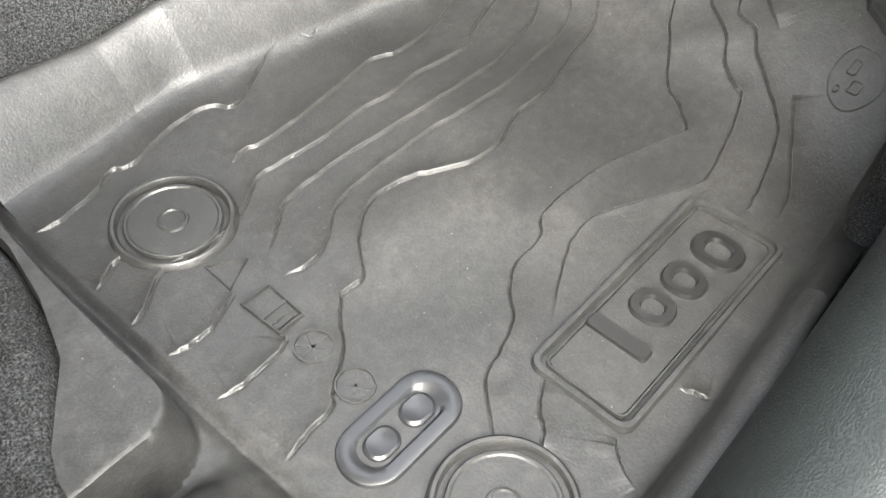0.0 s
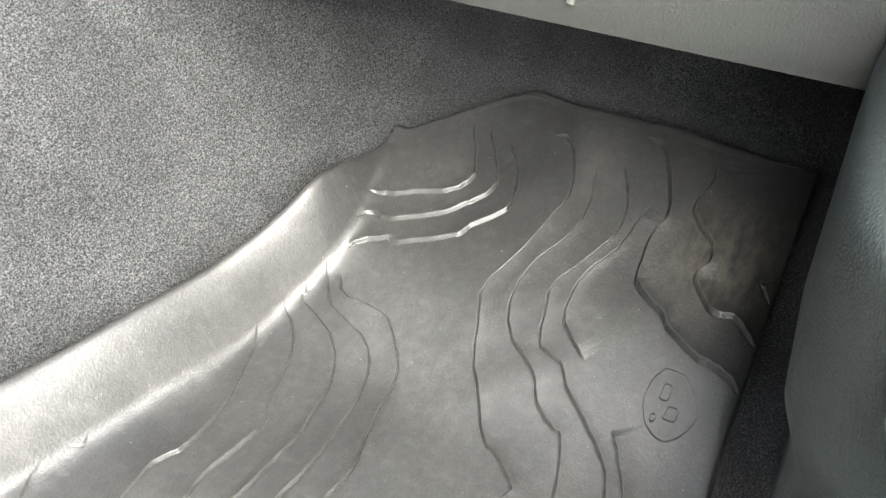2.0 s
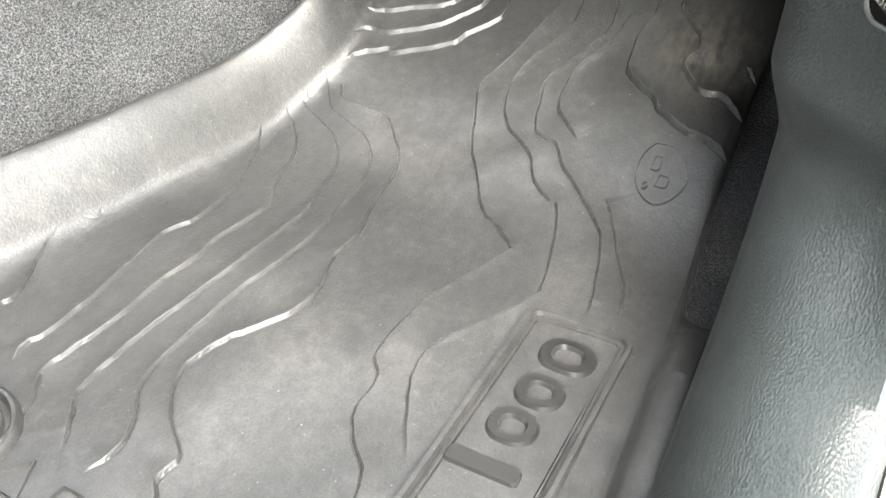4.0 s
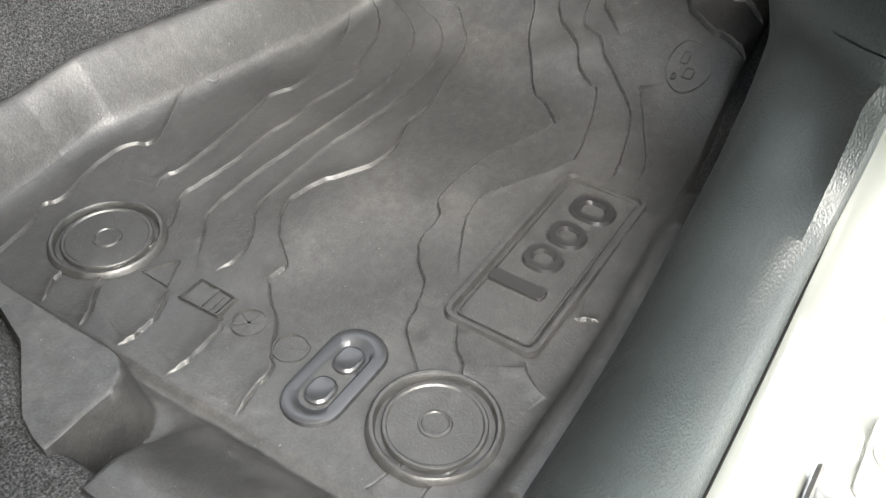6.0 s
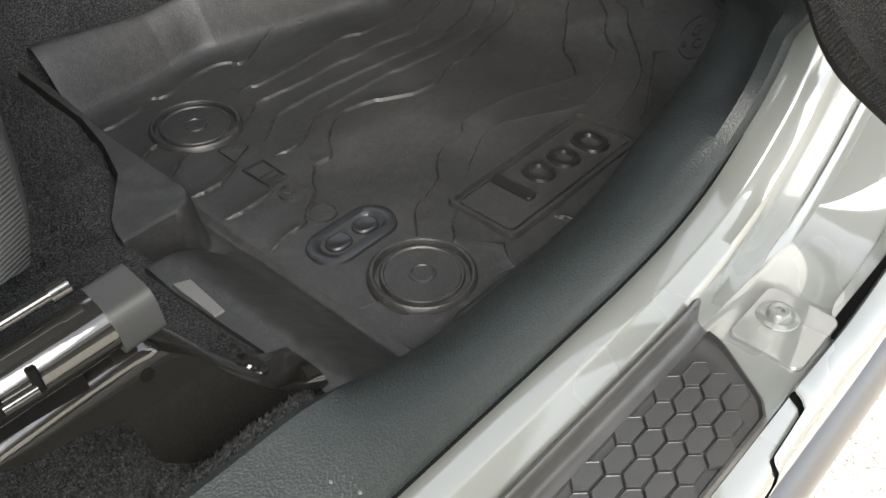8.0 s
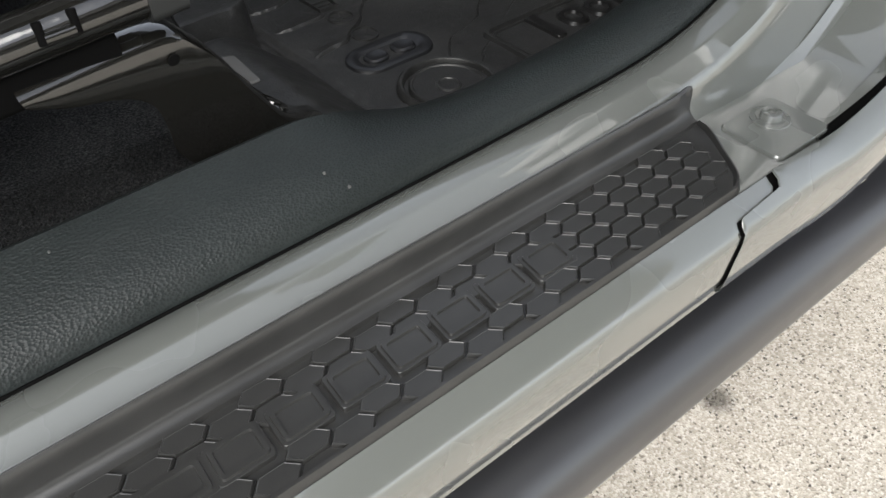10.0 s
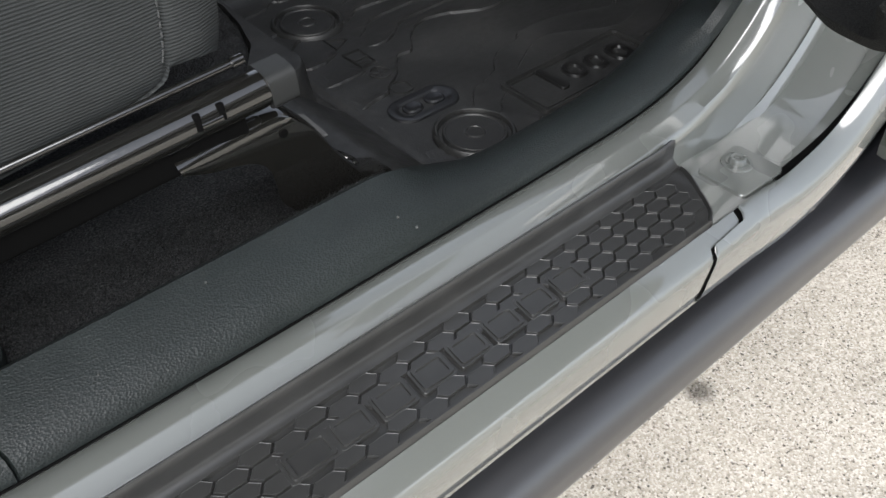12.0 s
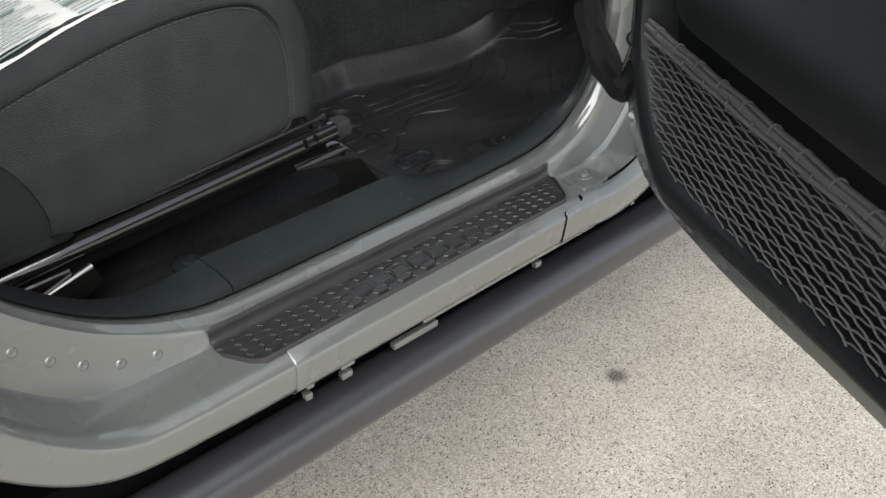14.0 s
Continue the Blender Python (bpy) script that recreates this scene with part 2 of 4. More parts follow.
def rounded(w, h, r, n=5, cx=0.0, cy=0.0):
    out = []
    for qx, qy, a0 in ((1, 1, 0), (-1, 1, 90), (-1, -1, 180), (1, -1, 270)):
        for k in range(n + 1):
            a = radians(a0 + 90 * k / n)
            out.append((cx + qx * (w / 2 - r) + r * math.cos(a), cy + qy * (h / 2 - r) + r * math.sin(a)))
    return out


def slab(bm, outline, z0, z1, bevel=0.0, lift=None):
    """A plate of the outline (x, y) from z0 to z1 with a bevelled upper edge. lift(x, y) adds to the height."""
    up = lift or (lambda x, y: 0.0)
    cx = sum(p[0] for p in outline) / len(outline)
    cy = sum(p[1] for p in outline) / len(outline)
    size = max(math.hypot(x - cx, y - cy) for x, y in outline)
    k = 1 - bevel / size if bevel else 1
    rings = [[(x, y, z0 + up(x, y)) for x, y in outline]]
    if bevel:
        rings.append([(x, y, z1 - bevel + up(x, y)) for x, y in outline])
    rings.append([(cx + (x - cx) * k, cy + (y - cy) * k, z1 + up(x, y)) for x, y in outline])
    loft(bm, rings, closed=True, caps=True)
    return bm


def ring_slab(bm, outer, inner, z0, z1, lift=None):
    up = lift or (lambda x, y: 0.0)
    mid = lambda p, q, f: (p[0] + (q[0] - p[0]) * f, p[1] + (q[1] - p[1]) * f)
    rows = []
    for p, q in zip(outer, inner):
        a, b = mid(p, q, 0.22), mid(p, q, 0.78)
        rows.append([(*p, z0 + up(*p)), (*a, z1 + up(*a)), (*b, z1 + up(*b)), (*q, z0 + up(*q))])
    loft(bm, rows + rows[:1])
    bmesh.ops.remove_doubles(bm, verts=bm.verts, dist=1e-6)
    return bm


def block(bm, x0, x1, y0, y1, z0, z1, bevel=0.0):
    made = bmesh.ops.create_cube(bm, size=1, matrix=Matrix.LocRotScale(((x0 + x1) / 2, (y0 + y1) / 2, (z0 + z1) / 2), None, (x1 - x0, y1 - y0, z1 - z0)))
    if bevel:
        edges = list({e for v in made["verts"] for e in v.link_edges})
        bmesh.ops.bevel(bm, geom=edges, offset=bevel, segments=2, affect="EDGES", profile=0.7)
    return bm


# ---- ground ----
bm = bmesh.new()
block(bm, -60, 60, -60, 60, -0.1, 0.0)
tagged(part("ground", bm, ground_mat, smooth=False), "pale seeded aggregate paving under the car", "ground", kind="structure")

# ---- car body ----
car = thing("car", "grey glossy car body with an open door and black interior trim", "car")

INNER = smooth_path([(-0.31, 0, 1.2), (-0.285, 0, 1.0), (-0.25, 0, 0.895), (-0.20, 0, 0.81), (-0.14, 0, 0.752), (-0.083, 0, 0.714), (-0.02, 0, 0.688), (0.06, 0, 0.675), (0.3, 0, 0.674), (0.49, 0, 0.676),
                     (0.57, 0, 0.680), (0.62, 0, 0.691), (0.655, 0, 0.710), (0.687, 0, 0.745), (0.706, 0, 0.80), (0.716, 0, 0.93), (0.724, 0, 1.2)], 1025)
OUTER = smooth_path([(-0.37, 0, 1.2), (-0.345, 0, 1.0), (-0.31, 0, 0.87), (-0.25, 0, 0.765), (-0.19, 0, 0.697), (-0.13, 0, 0.66), (-0.06, 0, 0.653), (0.06, 0, 0.652), (0.3, 0, 0.652), (0.5, 0, 0.652),
                     (0.58, 0, 0.650), (0.64, 0, 0.648), (0.70, 0, 0.665), (0.75, 0, 0.715), (0.785, 0, 0.79), (0.80, 0, 0.93), (0.81, 0, 1.2)], 1025)
INNER_FINE, OUTER_FINE = INNER, OUTER
INNER, OUTER = INNER_FINE[::8], OUTER_FINE[::8]


def edge_frame(i):
    k = round(i * 8)
    t = (INNER_FINE[min(k + 6, 1024)] - INNER_FINE[max(k - 6, 0)]).normalized()
    return INNER_FINE[k], OUTER_FINE[k], Vector((-t.z, 0, t.x))


def jamb_row(i, profile):
    a, b, n = edge_frame(i)
    return [a.lerp(b, w) + n * h + Vector((0, y, 0)) for y, w, h in profile]


JAMB = [(0.047, 0, -0.012), (0.046, 0, -0.003), (0.043, 0, 0), (0.034, 0, 0.0012), (0.026, 0, 0.0018), (0.0235, 0, 0.0012), (0.021, 0, -0.0015), (0.0125, 0.02, -0.0025), (0.0105, 0.08, -0.0025), (0.008, 0.35, 0), (0.005, 0.7, 0), (0.002, 0.96, 0), (-0.004, 1, 0),
        (-0.057, 1, -0.001), (-0.066, 1, -0.004), (-0.0725, 1, -0.0095), (-0.0752, 1, -0.0130), (-0.0758, 1, -0.017), (-0.0738, 1, -0.040), (-0.0722, 1, -0.0495), (-0.066, 1, -0.0560), (-0.02, 1, -0.060)]
bm = bmesh.new()
loft(bm, [jamb_row(i / 2, JAMB) for i in range(257)])
part("door_sill", bm, paint, car)

# fender and rear quarter outside the opening
bm = bmesh.new()
block(bm, 0.78, 1.6, -0.11, -0.07, 0.6, 1.2, 0.01)
part("fender", bm, paint, car)
bm = bmesh.new()
block(bm, -1.6, -0.34, -0.11, -0.07, 0.6, 1.2, 0.01)
part("rear_quarter", bm, paint, car)
bm = bmesh.new()
block(bm, -1.6, 1.6, -0.01, 1.5, 0.50, 0.585)
part("underbody", bm, void, car)

# sill trim: grained cover along the opening, which widens into the kick panel at the front
SILL_REAR = [(0.0447, -0.012), (0.0447, 0.0012), (0.0466, 0.0066), (0.052, 0.0120), (0.060, 0.0175), (0.070, 0.0225), (0.082, 0.0275), (0.0935, 0.0315), (0.0980, 0.029), (0.100, 0.020), (0.101, -0.02), (0.102, -0.06)]
SILL_FRONT = [(0.0447, -0.012), (0.0447, 0.0020), (0.0468, 0.0085), (0.054, 0.0142), (0.064, 0.0165), (0.078, 0.012), (0.093, 0.002), (0.106, -0.013), (0.115, -0.028), (0.1205, -0.043), (0.1235, -0.058), (0.124, -0.09)]
VALLEY = [(0.0405, -0.012), (0.0405, 0.003), (0.0435, 0.009), (0.053, 0.0075), (0.063, -0.013), (0.076, -0.025), (0.092, -0.037), (0.106, -0.051), (0.115, -0.066), (0.121, -0.084), (0.125, -0.115), (0.128, -0.30)]
KICK = [(0.0310, -0.014), (0.0310, -0.001), (0.0345, 0.005), (0.047, 0.0060), (0.063, 0.0010), (0.080, -0.010), (0.097, -0.025), (0.113, -0.042), (0.126, -0.062), (0.135, -0.092), (0.143, -0.19), (0.148, -0.48)]


def ease(a, b, x):
    f = min(max((x - a) / (b - a), 0), 1)
    return f * f * (3 - 2 * f)


def trim_row(i, squeeze=0.0):
    a, b, n = edge_frame(i)
    f = ease(0.33, 0.47, a.x)
    v = ease(0.694, 0.766, a.z) if a.x > 0.4 else 0.0
    g = ease(0.772, 0.800, a.z) if a.x > 0.4 else 0.0
    back = ease(0.075, -0.11, a.x)
    top = 0.07 * ease(0.868, 0.915, a.z) ** 2 if a.x > 0.4 else 0.0
    out = []
    for p, q, w, r in zip(SILL_REAR, SILL_FRONT, VALLEY, KICK):
        p = (0.0447 + (p[0] - 0.0447) * (1 - 0.42 * back), p[1] * (1 - 0.8 * back) if p[1] > 0 else p[1])
        y, h = ((((p[c] * (1 - f) + q[c] * f) * (1 - v) + w[c] * v) * (1 - g) + r[c] * g) for c in (0, 1))
        slant = -0.018 * min(max((y - 0.05) / 0.045, 0), 1) * math.exp(-((a.x - 0.075) / 0.03) ** 2) if a.z < 0.72 else 0.0
        out.append(a + n * (h - squeeze - top) + Vector((slant, y, 0)))
    return out


SEAM = min(range(129), key=lambda i: abs(INNER[i].x - 0.068) + (0 if INNER[i].z < 0.72 else 9))
TOP_SEAM = min((i / 4 for i in range(517 - 4)), key=lambda i: abs(edge_frame(i)[0].z - 0.799) + (0 if edge_frame(i)[0].x > 0.4 else 9))
bm = bmesh.new()
rows = [trim_row(SEAM, 0.006)] + [[p + Vector((0.0012 if k == 0 else 0, 0, 0)) for p in trim_row(i)] for k, i in enumerate(np.arange(SEAM, TOP_SEAM + 0.01, 0.25))]
rows += [[p - (edge_frame(TOP_SEAM)[2] * 0.003 if q < 5 else Vector((0, 0, 0))) for q, p in enumerate(trim_row(TOP_SEAM + 0.06))]]
rows += [trim_row(i) for i in np.arange(TOP_SEAM + 0.14, 128.01, 0.3) if edge_frame(i)[0].z < 0.918]
loft(bm, rows)
part("sill_trim", bm, trim, car, "grained black sill trim and bulged kick panel")
bm = bmesh.new()
loft(bm, [trim_row(i) for i in np.arange(0, SEAM, 0.5)] + [[p - Vector((0.0012, 0, 0)) for p in trim_row(SEAM)], trim_row(SEAM, 0.006)])
part("rear_sill_trim", bm, trim, car, "grained black rear sill trim behind a seam")

# black strip between paint and trim, colouring in the shade of their gap
bm = bmesh.new()
loft(bm, [jamb_row(i / 2, [(0.0430, 0, -0.004), (0.0434, 0, 0.0004), (0.0439, 0, 0.0010), (0.0446, 0, 0.0010), (0.0450, 0, 0.0004), (0.0453, 0, -0.004)]) for i in range(257)])
part("edge_gap_black", bm, void, car, "thin black strip coloured in for the shaded gap beside the trim")

# slot in the kick panel through which the strap passes
SLOT = Matrix.Translation((0.7155, 0.0775, 0.8515)) @ Matrix(((0.632, 0.0, -0.775, 0), (0.775, 0.0, 0.632, 0), (0, 1, 0, 0), (0, 0, 0, 1)))
bm = bmesh.new()
ring_slab(bm, rounded(0.0555, 0.0385, 0.009), rounded(0.051, 0.034, 0.007), -0.002, 0.0030)
bm.transform(SLOT)
part("slot_rim", bm, rim_mat, car)
# no opening is cut: a near-black plate gives the shaded inside
bm = bmesh.new()
slab(bm, rounded(0.053, 0.036, 0.007), -0.004, 0.0020)
bm.transform(SLOT)
part("slot", bm, void, car)
# carpet: floor, tunnel side, toe board
def carpet_z(x, y):
    edge = float(np.interp(y, [0.13, 0.215, 0.26, 0.30, 0.335, 0.35, 0.39, 0.43, 0.47, 0.57], [0.405, 0.400, 0.397, 0.397, 0.397, 0.399, 0.424, 0.438, 0.446, 0.450]))
    rear = 1 / (1 + math.exp(min((x - edge - 0.006) / 0.003, 50)))
    z = 0.592 + (0.050 + 0.012 * ease(0.34, 0.40, y)) * rear
    ramp_from = 0.868 + 0.027 * ease(0.25, 0.42, y)
    z = max(z, 0.590 + 0.52 * max(x - ramp_from, 0) + 0.5 * max(x - 1.13, 0))
    foot = float(np.interp(x, [0.50, 0.63, 0.71, 0.77, 0.84, 0.89, 0.95, 1.02, 1.12], [0.600, 0.596, 0.584, 0.570, 0.555, 0.543, 0.528, 0.520, 0.515]))
    z += 1.9 * max(y - foot, 0)
    z += (0.016 + 0.030 * ease(0.16, 0.29, x)) * ease(0.395, 0.360, x) * math.exp(-((y - 0.112) / 0.019) ** 2) * rear
    return z + 0.002 * noise.noise(Vector((x * 30, y * 30, 0)))


bm = bmesh.new()
NX, NY = 420, 170
rows = [[(-0.7 + 2.1 * i / NX, 0.09 + 0.75 * j / NY, carpet_z(-0.7 + 2.1 * i / NX, 0.09 + 0.75 * j / NY)) for j in range(NY + 1)] for i in range(NX + 1)]
loft(bm, rows)
tagged(part("carpet", bm, carpet_mat), "charcoal loop carpet over floor and tunnel side", "carpet", kind="structure")

# tufts of the pile where it lies open in front of the seat
random.seed(11)
verts, faces = [], []
for x0, x1, y0, y1, count in ((-0.05, 0.385, 0.104, 0.215, 15000), (0.28, 0.44, 0.34, 0.56, 9000)):
    for _ in range(count):
        x, y = random.uniform(x0, x1), random.uniform(y0, y1)
        if x > 0.386 and y < 0.40:
            continue
        z, r, a = carpet_z(x, y) - 0.001, random.uniform(0.0005, 0.0010), random.uniform(0, 6.3)
        tip = (x + random.uniform(-0.002, 0.002), y + random.uniform(-0.0025, 0.001), z + random.uniform(0.0025, 0.0050))
        verts += [(x + r * math.cos(a + k * 2.1), y + r * math.sin(a + k * 2.1), z) for k in range(3)] + [tip]
        n = len(verts) - 4
        faces += [(n, n + 1, n + 3), (n + 1, n + 2, n + 3), (n + 2, n, n + 3)]
pile = bpy.data.meshes.new("carpet_pile")
pile.from_pydata(verts, [], faces)
pile.materials.append(carpet_mat)
tagged(new("carpet_pile", pile), "short charcoal tufts of the floor carpet", "carpet", kind="stuff")

# unseen top and walls, added to close the cabin and hold back light
bm = bmesh.new()
block(bm, -1.6, 0.75, -0.02, 1.45, 1.74, 1.79, 0.01)
part("unseen_roof", bm, headliner, car)
bm = bmesh.new()
block(bm, -1.6, 1.6, 1.42, 1.46, 0.575, 1.28)
part("unseen_far_side", bm, trim, car)
bm = bmesh.new()
block(bm, -1.64, -1.6, -0.1, 1.46, 0.575, 1.76)
part("unseen_tail", bm, trim, car)
bm = bmesh.new()
block(bm, 1.4, 1.44, -0.1, 1.46, 0.575, 1.25)
part("firewall", bm, trim, car)
bm = bmesh.new()
block(bm, 0.93, 1.38, -0.015, 1.42, 0.861, 1.22, 0.022)
dash = part("dashboard", bm, dash_mat, None, "grey plastic dashboard underside over the footwell")
tagged(dash, category="dashboard")
bm = bmesh.new()
sweep(bm, [Vector((0.9285, 0.300, 0.880)), Vector((0.927, 0.290, 0.93)), Vector((0.927, 0.283, 0.99))], circle(0.0022, 8), up=Vector((0, 1, 0)))
part("seam_bead", bm, rim_mat, dash, "pale raised seam")
# wheels stand under the body, out of sight behind the rail
tyre_mat = material("tyre_rubber", (0.02, 0.02, 0.02), 0.8)
for wx, wy in ((1.95, 0.22), (-1.45, 0.22), (1.95, 1.30), (-1.45, 1.30)):
    wheel = new("wheel")
    wheel.parent = car
    wheel.location = (wx, wy, 0.405)
    wheel.rotation_euler = (radians(90), 0, 0)
    bm = bmesh.new()
    lathe(bm, [(0.22, -0.10), (0.36, -0.12), (0.395, -0.10), (0.405, -0.05), (0.405, 0.05), (0.395, 0.10), (0.36, 0.12), (0.22, 0.10)], 48)
    part("tyre", bm, tyre_mat, wheel)
    bm = bmesh.new()
    lathe(bm, [(0.225, -0.10), (0.21, -0.06), (0.06, -0.05), (0.0, -0.05)], 32)
    part("rim", bm, steel, wheel)

# rock rail under the sill
bm = bmesh.new()
path = [Vector((x, -0.0490, 0.5135)) for x in np.linspace(-1.4, 1.4, 15)]
sweep(bm, path, rounded(0.069, 0.065, 0.027, 9))
part("rock_rail", bm, powder, car, "satin black tubular rock rail")

# ---- floor mat ----
mat = thing("floor_mat", "black moulded rubber floor mat with raised contour lines", "floor mat")


def toe(x, y):
    """The floor of the mat: flat, then a ramp that begins further forward towards the tunnel."""
    f = np.clip((np.asarray(y) - 0.25) / 0.17, 0, 1)
    x0 = 0.868 + 0.027 * f * f * (3 - 2 * f)
    return 0.600 + 0.0104 * np.log1p(np.exp(np.clip((np.asarray(x) - x0) / 0.02, -50, 50)))


def line_height(px, py, line, side, high, fade, cut):
    """The relief of one contour: a crisp step up on one side of the line, which fades away from it."""
    pts = np.array([(p.x, p.y) for p in smooth_path([(x, y, 0) for x, y in line], 6 * len(line))])
    run = np.arange(len(pts))[:, None] + 40 * line[0][0]
    pts = pts + 0.00028 * np.concatenate([np.sin(run * 1.9) + np.sin(run * 0.83 + 1), np.sin(run * 1.57 + 2) + np.sin(run * 0.71)], axis=1)
    near = (px > pts[:, 0].min() - 0.06) & (px < pts[:, 0].max() + 0.06) & (py > pts[:, 1].min() - 0.06) & (py < pts[:, 1].max() + 0.06)
    x, y = px[near], py[near]
    b, s, along = np.full(x.shape, 9.0), np.zeros(x.shape), np.zeros(x.shape)
    n = len(pts) - 1
    for k in range(n):
        (ax, ay), (bx, by) = pts[k], pts[k + 1]
        dx, dy = bx - ax, by - ay
        f = np.clip(((x - ax) * dx + (y - ay) * dy) / (dx * dx + dy * dy + 1e-12), 0, 1)
        d = np.hypot(x - ax - f * dx, y - ay - f * dy)
        c = dx * (y - ay) - dy * (x - ax)
        m = d < b
        b[m], s[m], along[m] = d[m], np.sign(c[m]), k + f[m]
    d = b * s * side
    step = np.clip(d / 0.0010 + 0.5, 0, 1)
    step = step * step * (3 - 2 * step)
    ends = np.clip(np.minimum(along, n - along) / 4.0, 0, 1)
    end_gap = np.exp(-np.maximum(b - np.abs(d), 0) / 0.002)
    out = np.zeros(px.shape)
    out[near] = high * step * np.exp(-np.maximum(d, 0) / fade) * (0.02 + 0.98 * ends) * np.where((along <= 0) | (along >= n), np.exp(-b / 0.003), 1) * end_gap
    out[near] -= cut * high * np.exp(-((d + 0.0006) / 0.00045) ** 2) * (0.02 + 0.98 * ends) * np.where((along <= 0) | (along >= n), np.exp(-b / 0.003), 1)
    return out


def eased(x, at, to, reach=0.03):
    """Through the given places, rounded off at the corners."""
    return sum(np.interp(x + d, at, to) for d in np.linspace(-reach, reach, 13)) / 13


def fold_y(x):
    return eased(x, [0.45, 0.478, 0.50, 0.62, 0.67, 0.73, 0.77, 0.81, 0.855, 0.90, 0.93, 0.95, 0.972, 0.993, 1.013, 1.04, 1.10], [0.541, 0.543, 0.546, 0.556, 0.545, 0.532, 0.524, 0.515, 0.505, 0.497, 0.489, 0.485, 0.484, 0.487, 0.490, 0.488, 0.476], 0.012)


def rim_y(x):
    return eased(x, [0.45, 0.56, 0.63, 0.71, 0.77, 0.84, 0.89, 0.92, 0.95, 0.98, 1.02, 1.06, 1.2], [0.592, 0.587, 0.582, 0.569, 0.555, 0.540, 0.528, 0.519, 0.512, 0.507, 0.503, 0.495, 0.485], 0.015)


def side_y(x):
    return eased(x, [0.45, 0.64, 0.74, 0.82, 0.90, 1.12], [0.142, 0.144, 0.151, 0.156, 0.163, 0.165])


def front_x(y):
    return eased(y, [0.15, 0.20, 0.25, 0.295, 0.345, 0.396, 0.427, 0.449, 0.49], [1.100, 1.101, 1.103, 1.105, 1.112, 1.121, 1.102, 1.083, 1.050], 0.005)


U, V = 1120, 700
uu, vv = np.meshgrid(np.linspace(0, 1, U + 1), np.linspace(0, 1, V + 1), indexing="ij")
xs = 0.478 + 0.62 * uu
ys = side_y(xs) + (fold_y(xs) - side_y(xs)) * vv
xs = 0.478 + (front_x(ys) - 0.478) * uu
ys = side_y(xs) + (fold_y(xs) - side_y(xs)) * vv
zs = toe(xs, ys)
LEFT, RIGHT = 1, -1
relief = np.zeros(xs.shape)
def contour(line, side, high):
    relief[:] = relief + line_height(xs, ys, line, side, high * 0.00115, 0.008, 0.85)


contour([(0.480, 0.512), (0.496, 0.510), (0.524, 0.515), (0.541, 0.523), (0.556, 0.518), (0.591, 0.527), (0.623, 0.525), (0.636, 0.513), (0.665, 0.526), (0.690, 0.536), (0.712, 0.536), (0.725, 0.528), (0.748, 0.544)], LEFT, 2.0)
contour([(0.599, 0.473), (0.614, 0.476), (0.628, 0.472), (0.670, 0.473), (0.699, 0.476), (0.735, 0.480), (0.754, 0.473), (0.768, 0.473), (0.791, 0.474), (0.836, 0.486), (0.862, 0.496), (0.892, 0.516)], LEFT, 2.0)
contour([(0.561, 0.434), (0.578, 0.437), (0.599, 0.450), (0.616, 0.451), (0.649, 0.446), (0.692, 0.446), (0.722, 0.443), (0.749, 0.446), (0.794, 0.441), (0.817, 0.451), (0.861, 0.464), (0.885, 0.481), (0.908, 0.511)], LEFT, 2.0)
contour([(0.566, 0.400), (0.583, 0.411), (0.598, 0.422), (0.629, 0.425), (0.668, 0.422), (0.728, 0.416), (0.770, 0.415), (0.797, 0.414), (0.822, 0.418), (0.863, 0.427), (0.890, 0.450), (0.907, 0.485), (0.915, 0.487), (0.934, 0.503)], LEFT, 2.0)
contour([(0.559, 0.378), (0.580, 0.374), (0.602, 0.384), (0.623, 0.398), (0.667, 0.400), (0.709, 0.399), (0.740, 0.395), (0.779, 0.392), (0.815, 0.395), (0.853, 0.399), (0.879, 0.408), (0.896, 0.424), (0.908, 0.454), (0.918, 0.469), (0.954, 0.494)], LEFT, 2.0)
contour([(0.480, 0.289), (0.495, 0.292), (0.514, 0.293), (0.525, 0.302), (0.546, 0.316), (0.558, 0.331), (0.573, 0.344), (0.591, 0.345), (0.610, 0.368), (0.640, 0.384), (0.669, 0.379), (0.684, 0.371), (0.705, 0.360), (0.733, 0.357), (0.762, 0.367), (0.794, 0.367), (0.843, 0.379), (0.878, 0.384), (0.899, 0.398), (0.917, 0.416), (0.922, 0.439), (0.924, 0.459), (0.938, 0.470)], LEFT, 2.4)
contour([(0.479, 0.449), (0.495, 0.457), (0.509, 0.458)], LEFT, 2.0)
contour([(0.477, 0.414), (0.491, 0.419), (0.510, 0.431), (0.532, 0.430), (0.548, 0.428), (0.569, 0.432)], LEFT, 2.0)
contour([(0.479, 0.383), (0.492, 0.380), (0.509, 0.381), (0.531, 0.390)], LEFT, 2.0)
contour([(0.479, 0.342), (0.497, 0.339), (0.523, 0.341), (0.531, 0.346)], LEFT, 2.0)
contour([(1.002, 0.494), (1.009, 0.472), (1.018, 0.450), (1.029, 0.421), (1.042, 0.411), (1.052, 0.414), (1.084, 0.432)], LEFT, 2.6)
contour([(0.950, 0.487), (0.967, 0.487), (0.984, 0.481), (0.991, 0.472), (0.991, 0.460), (1.007, 0.423), (1.021, 0.405), (1.037, 0.390), (1.056, 0.397), (1.083, 0.416)], LEFT, 2.6)
contour([(0.956, 0.477), (0.965, 0.472), (0.978, 0.451), (0.976, 0.443), (0.994, 0.401), (1.005, 0.392), (1.022, 0.372), (1.039, 0.372), (1.057, 0.379), (1.076, 0.394)], LEFT, 2.6)
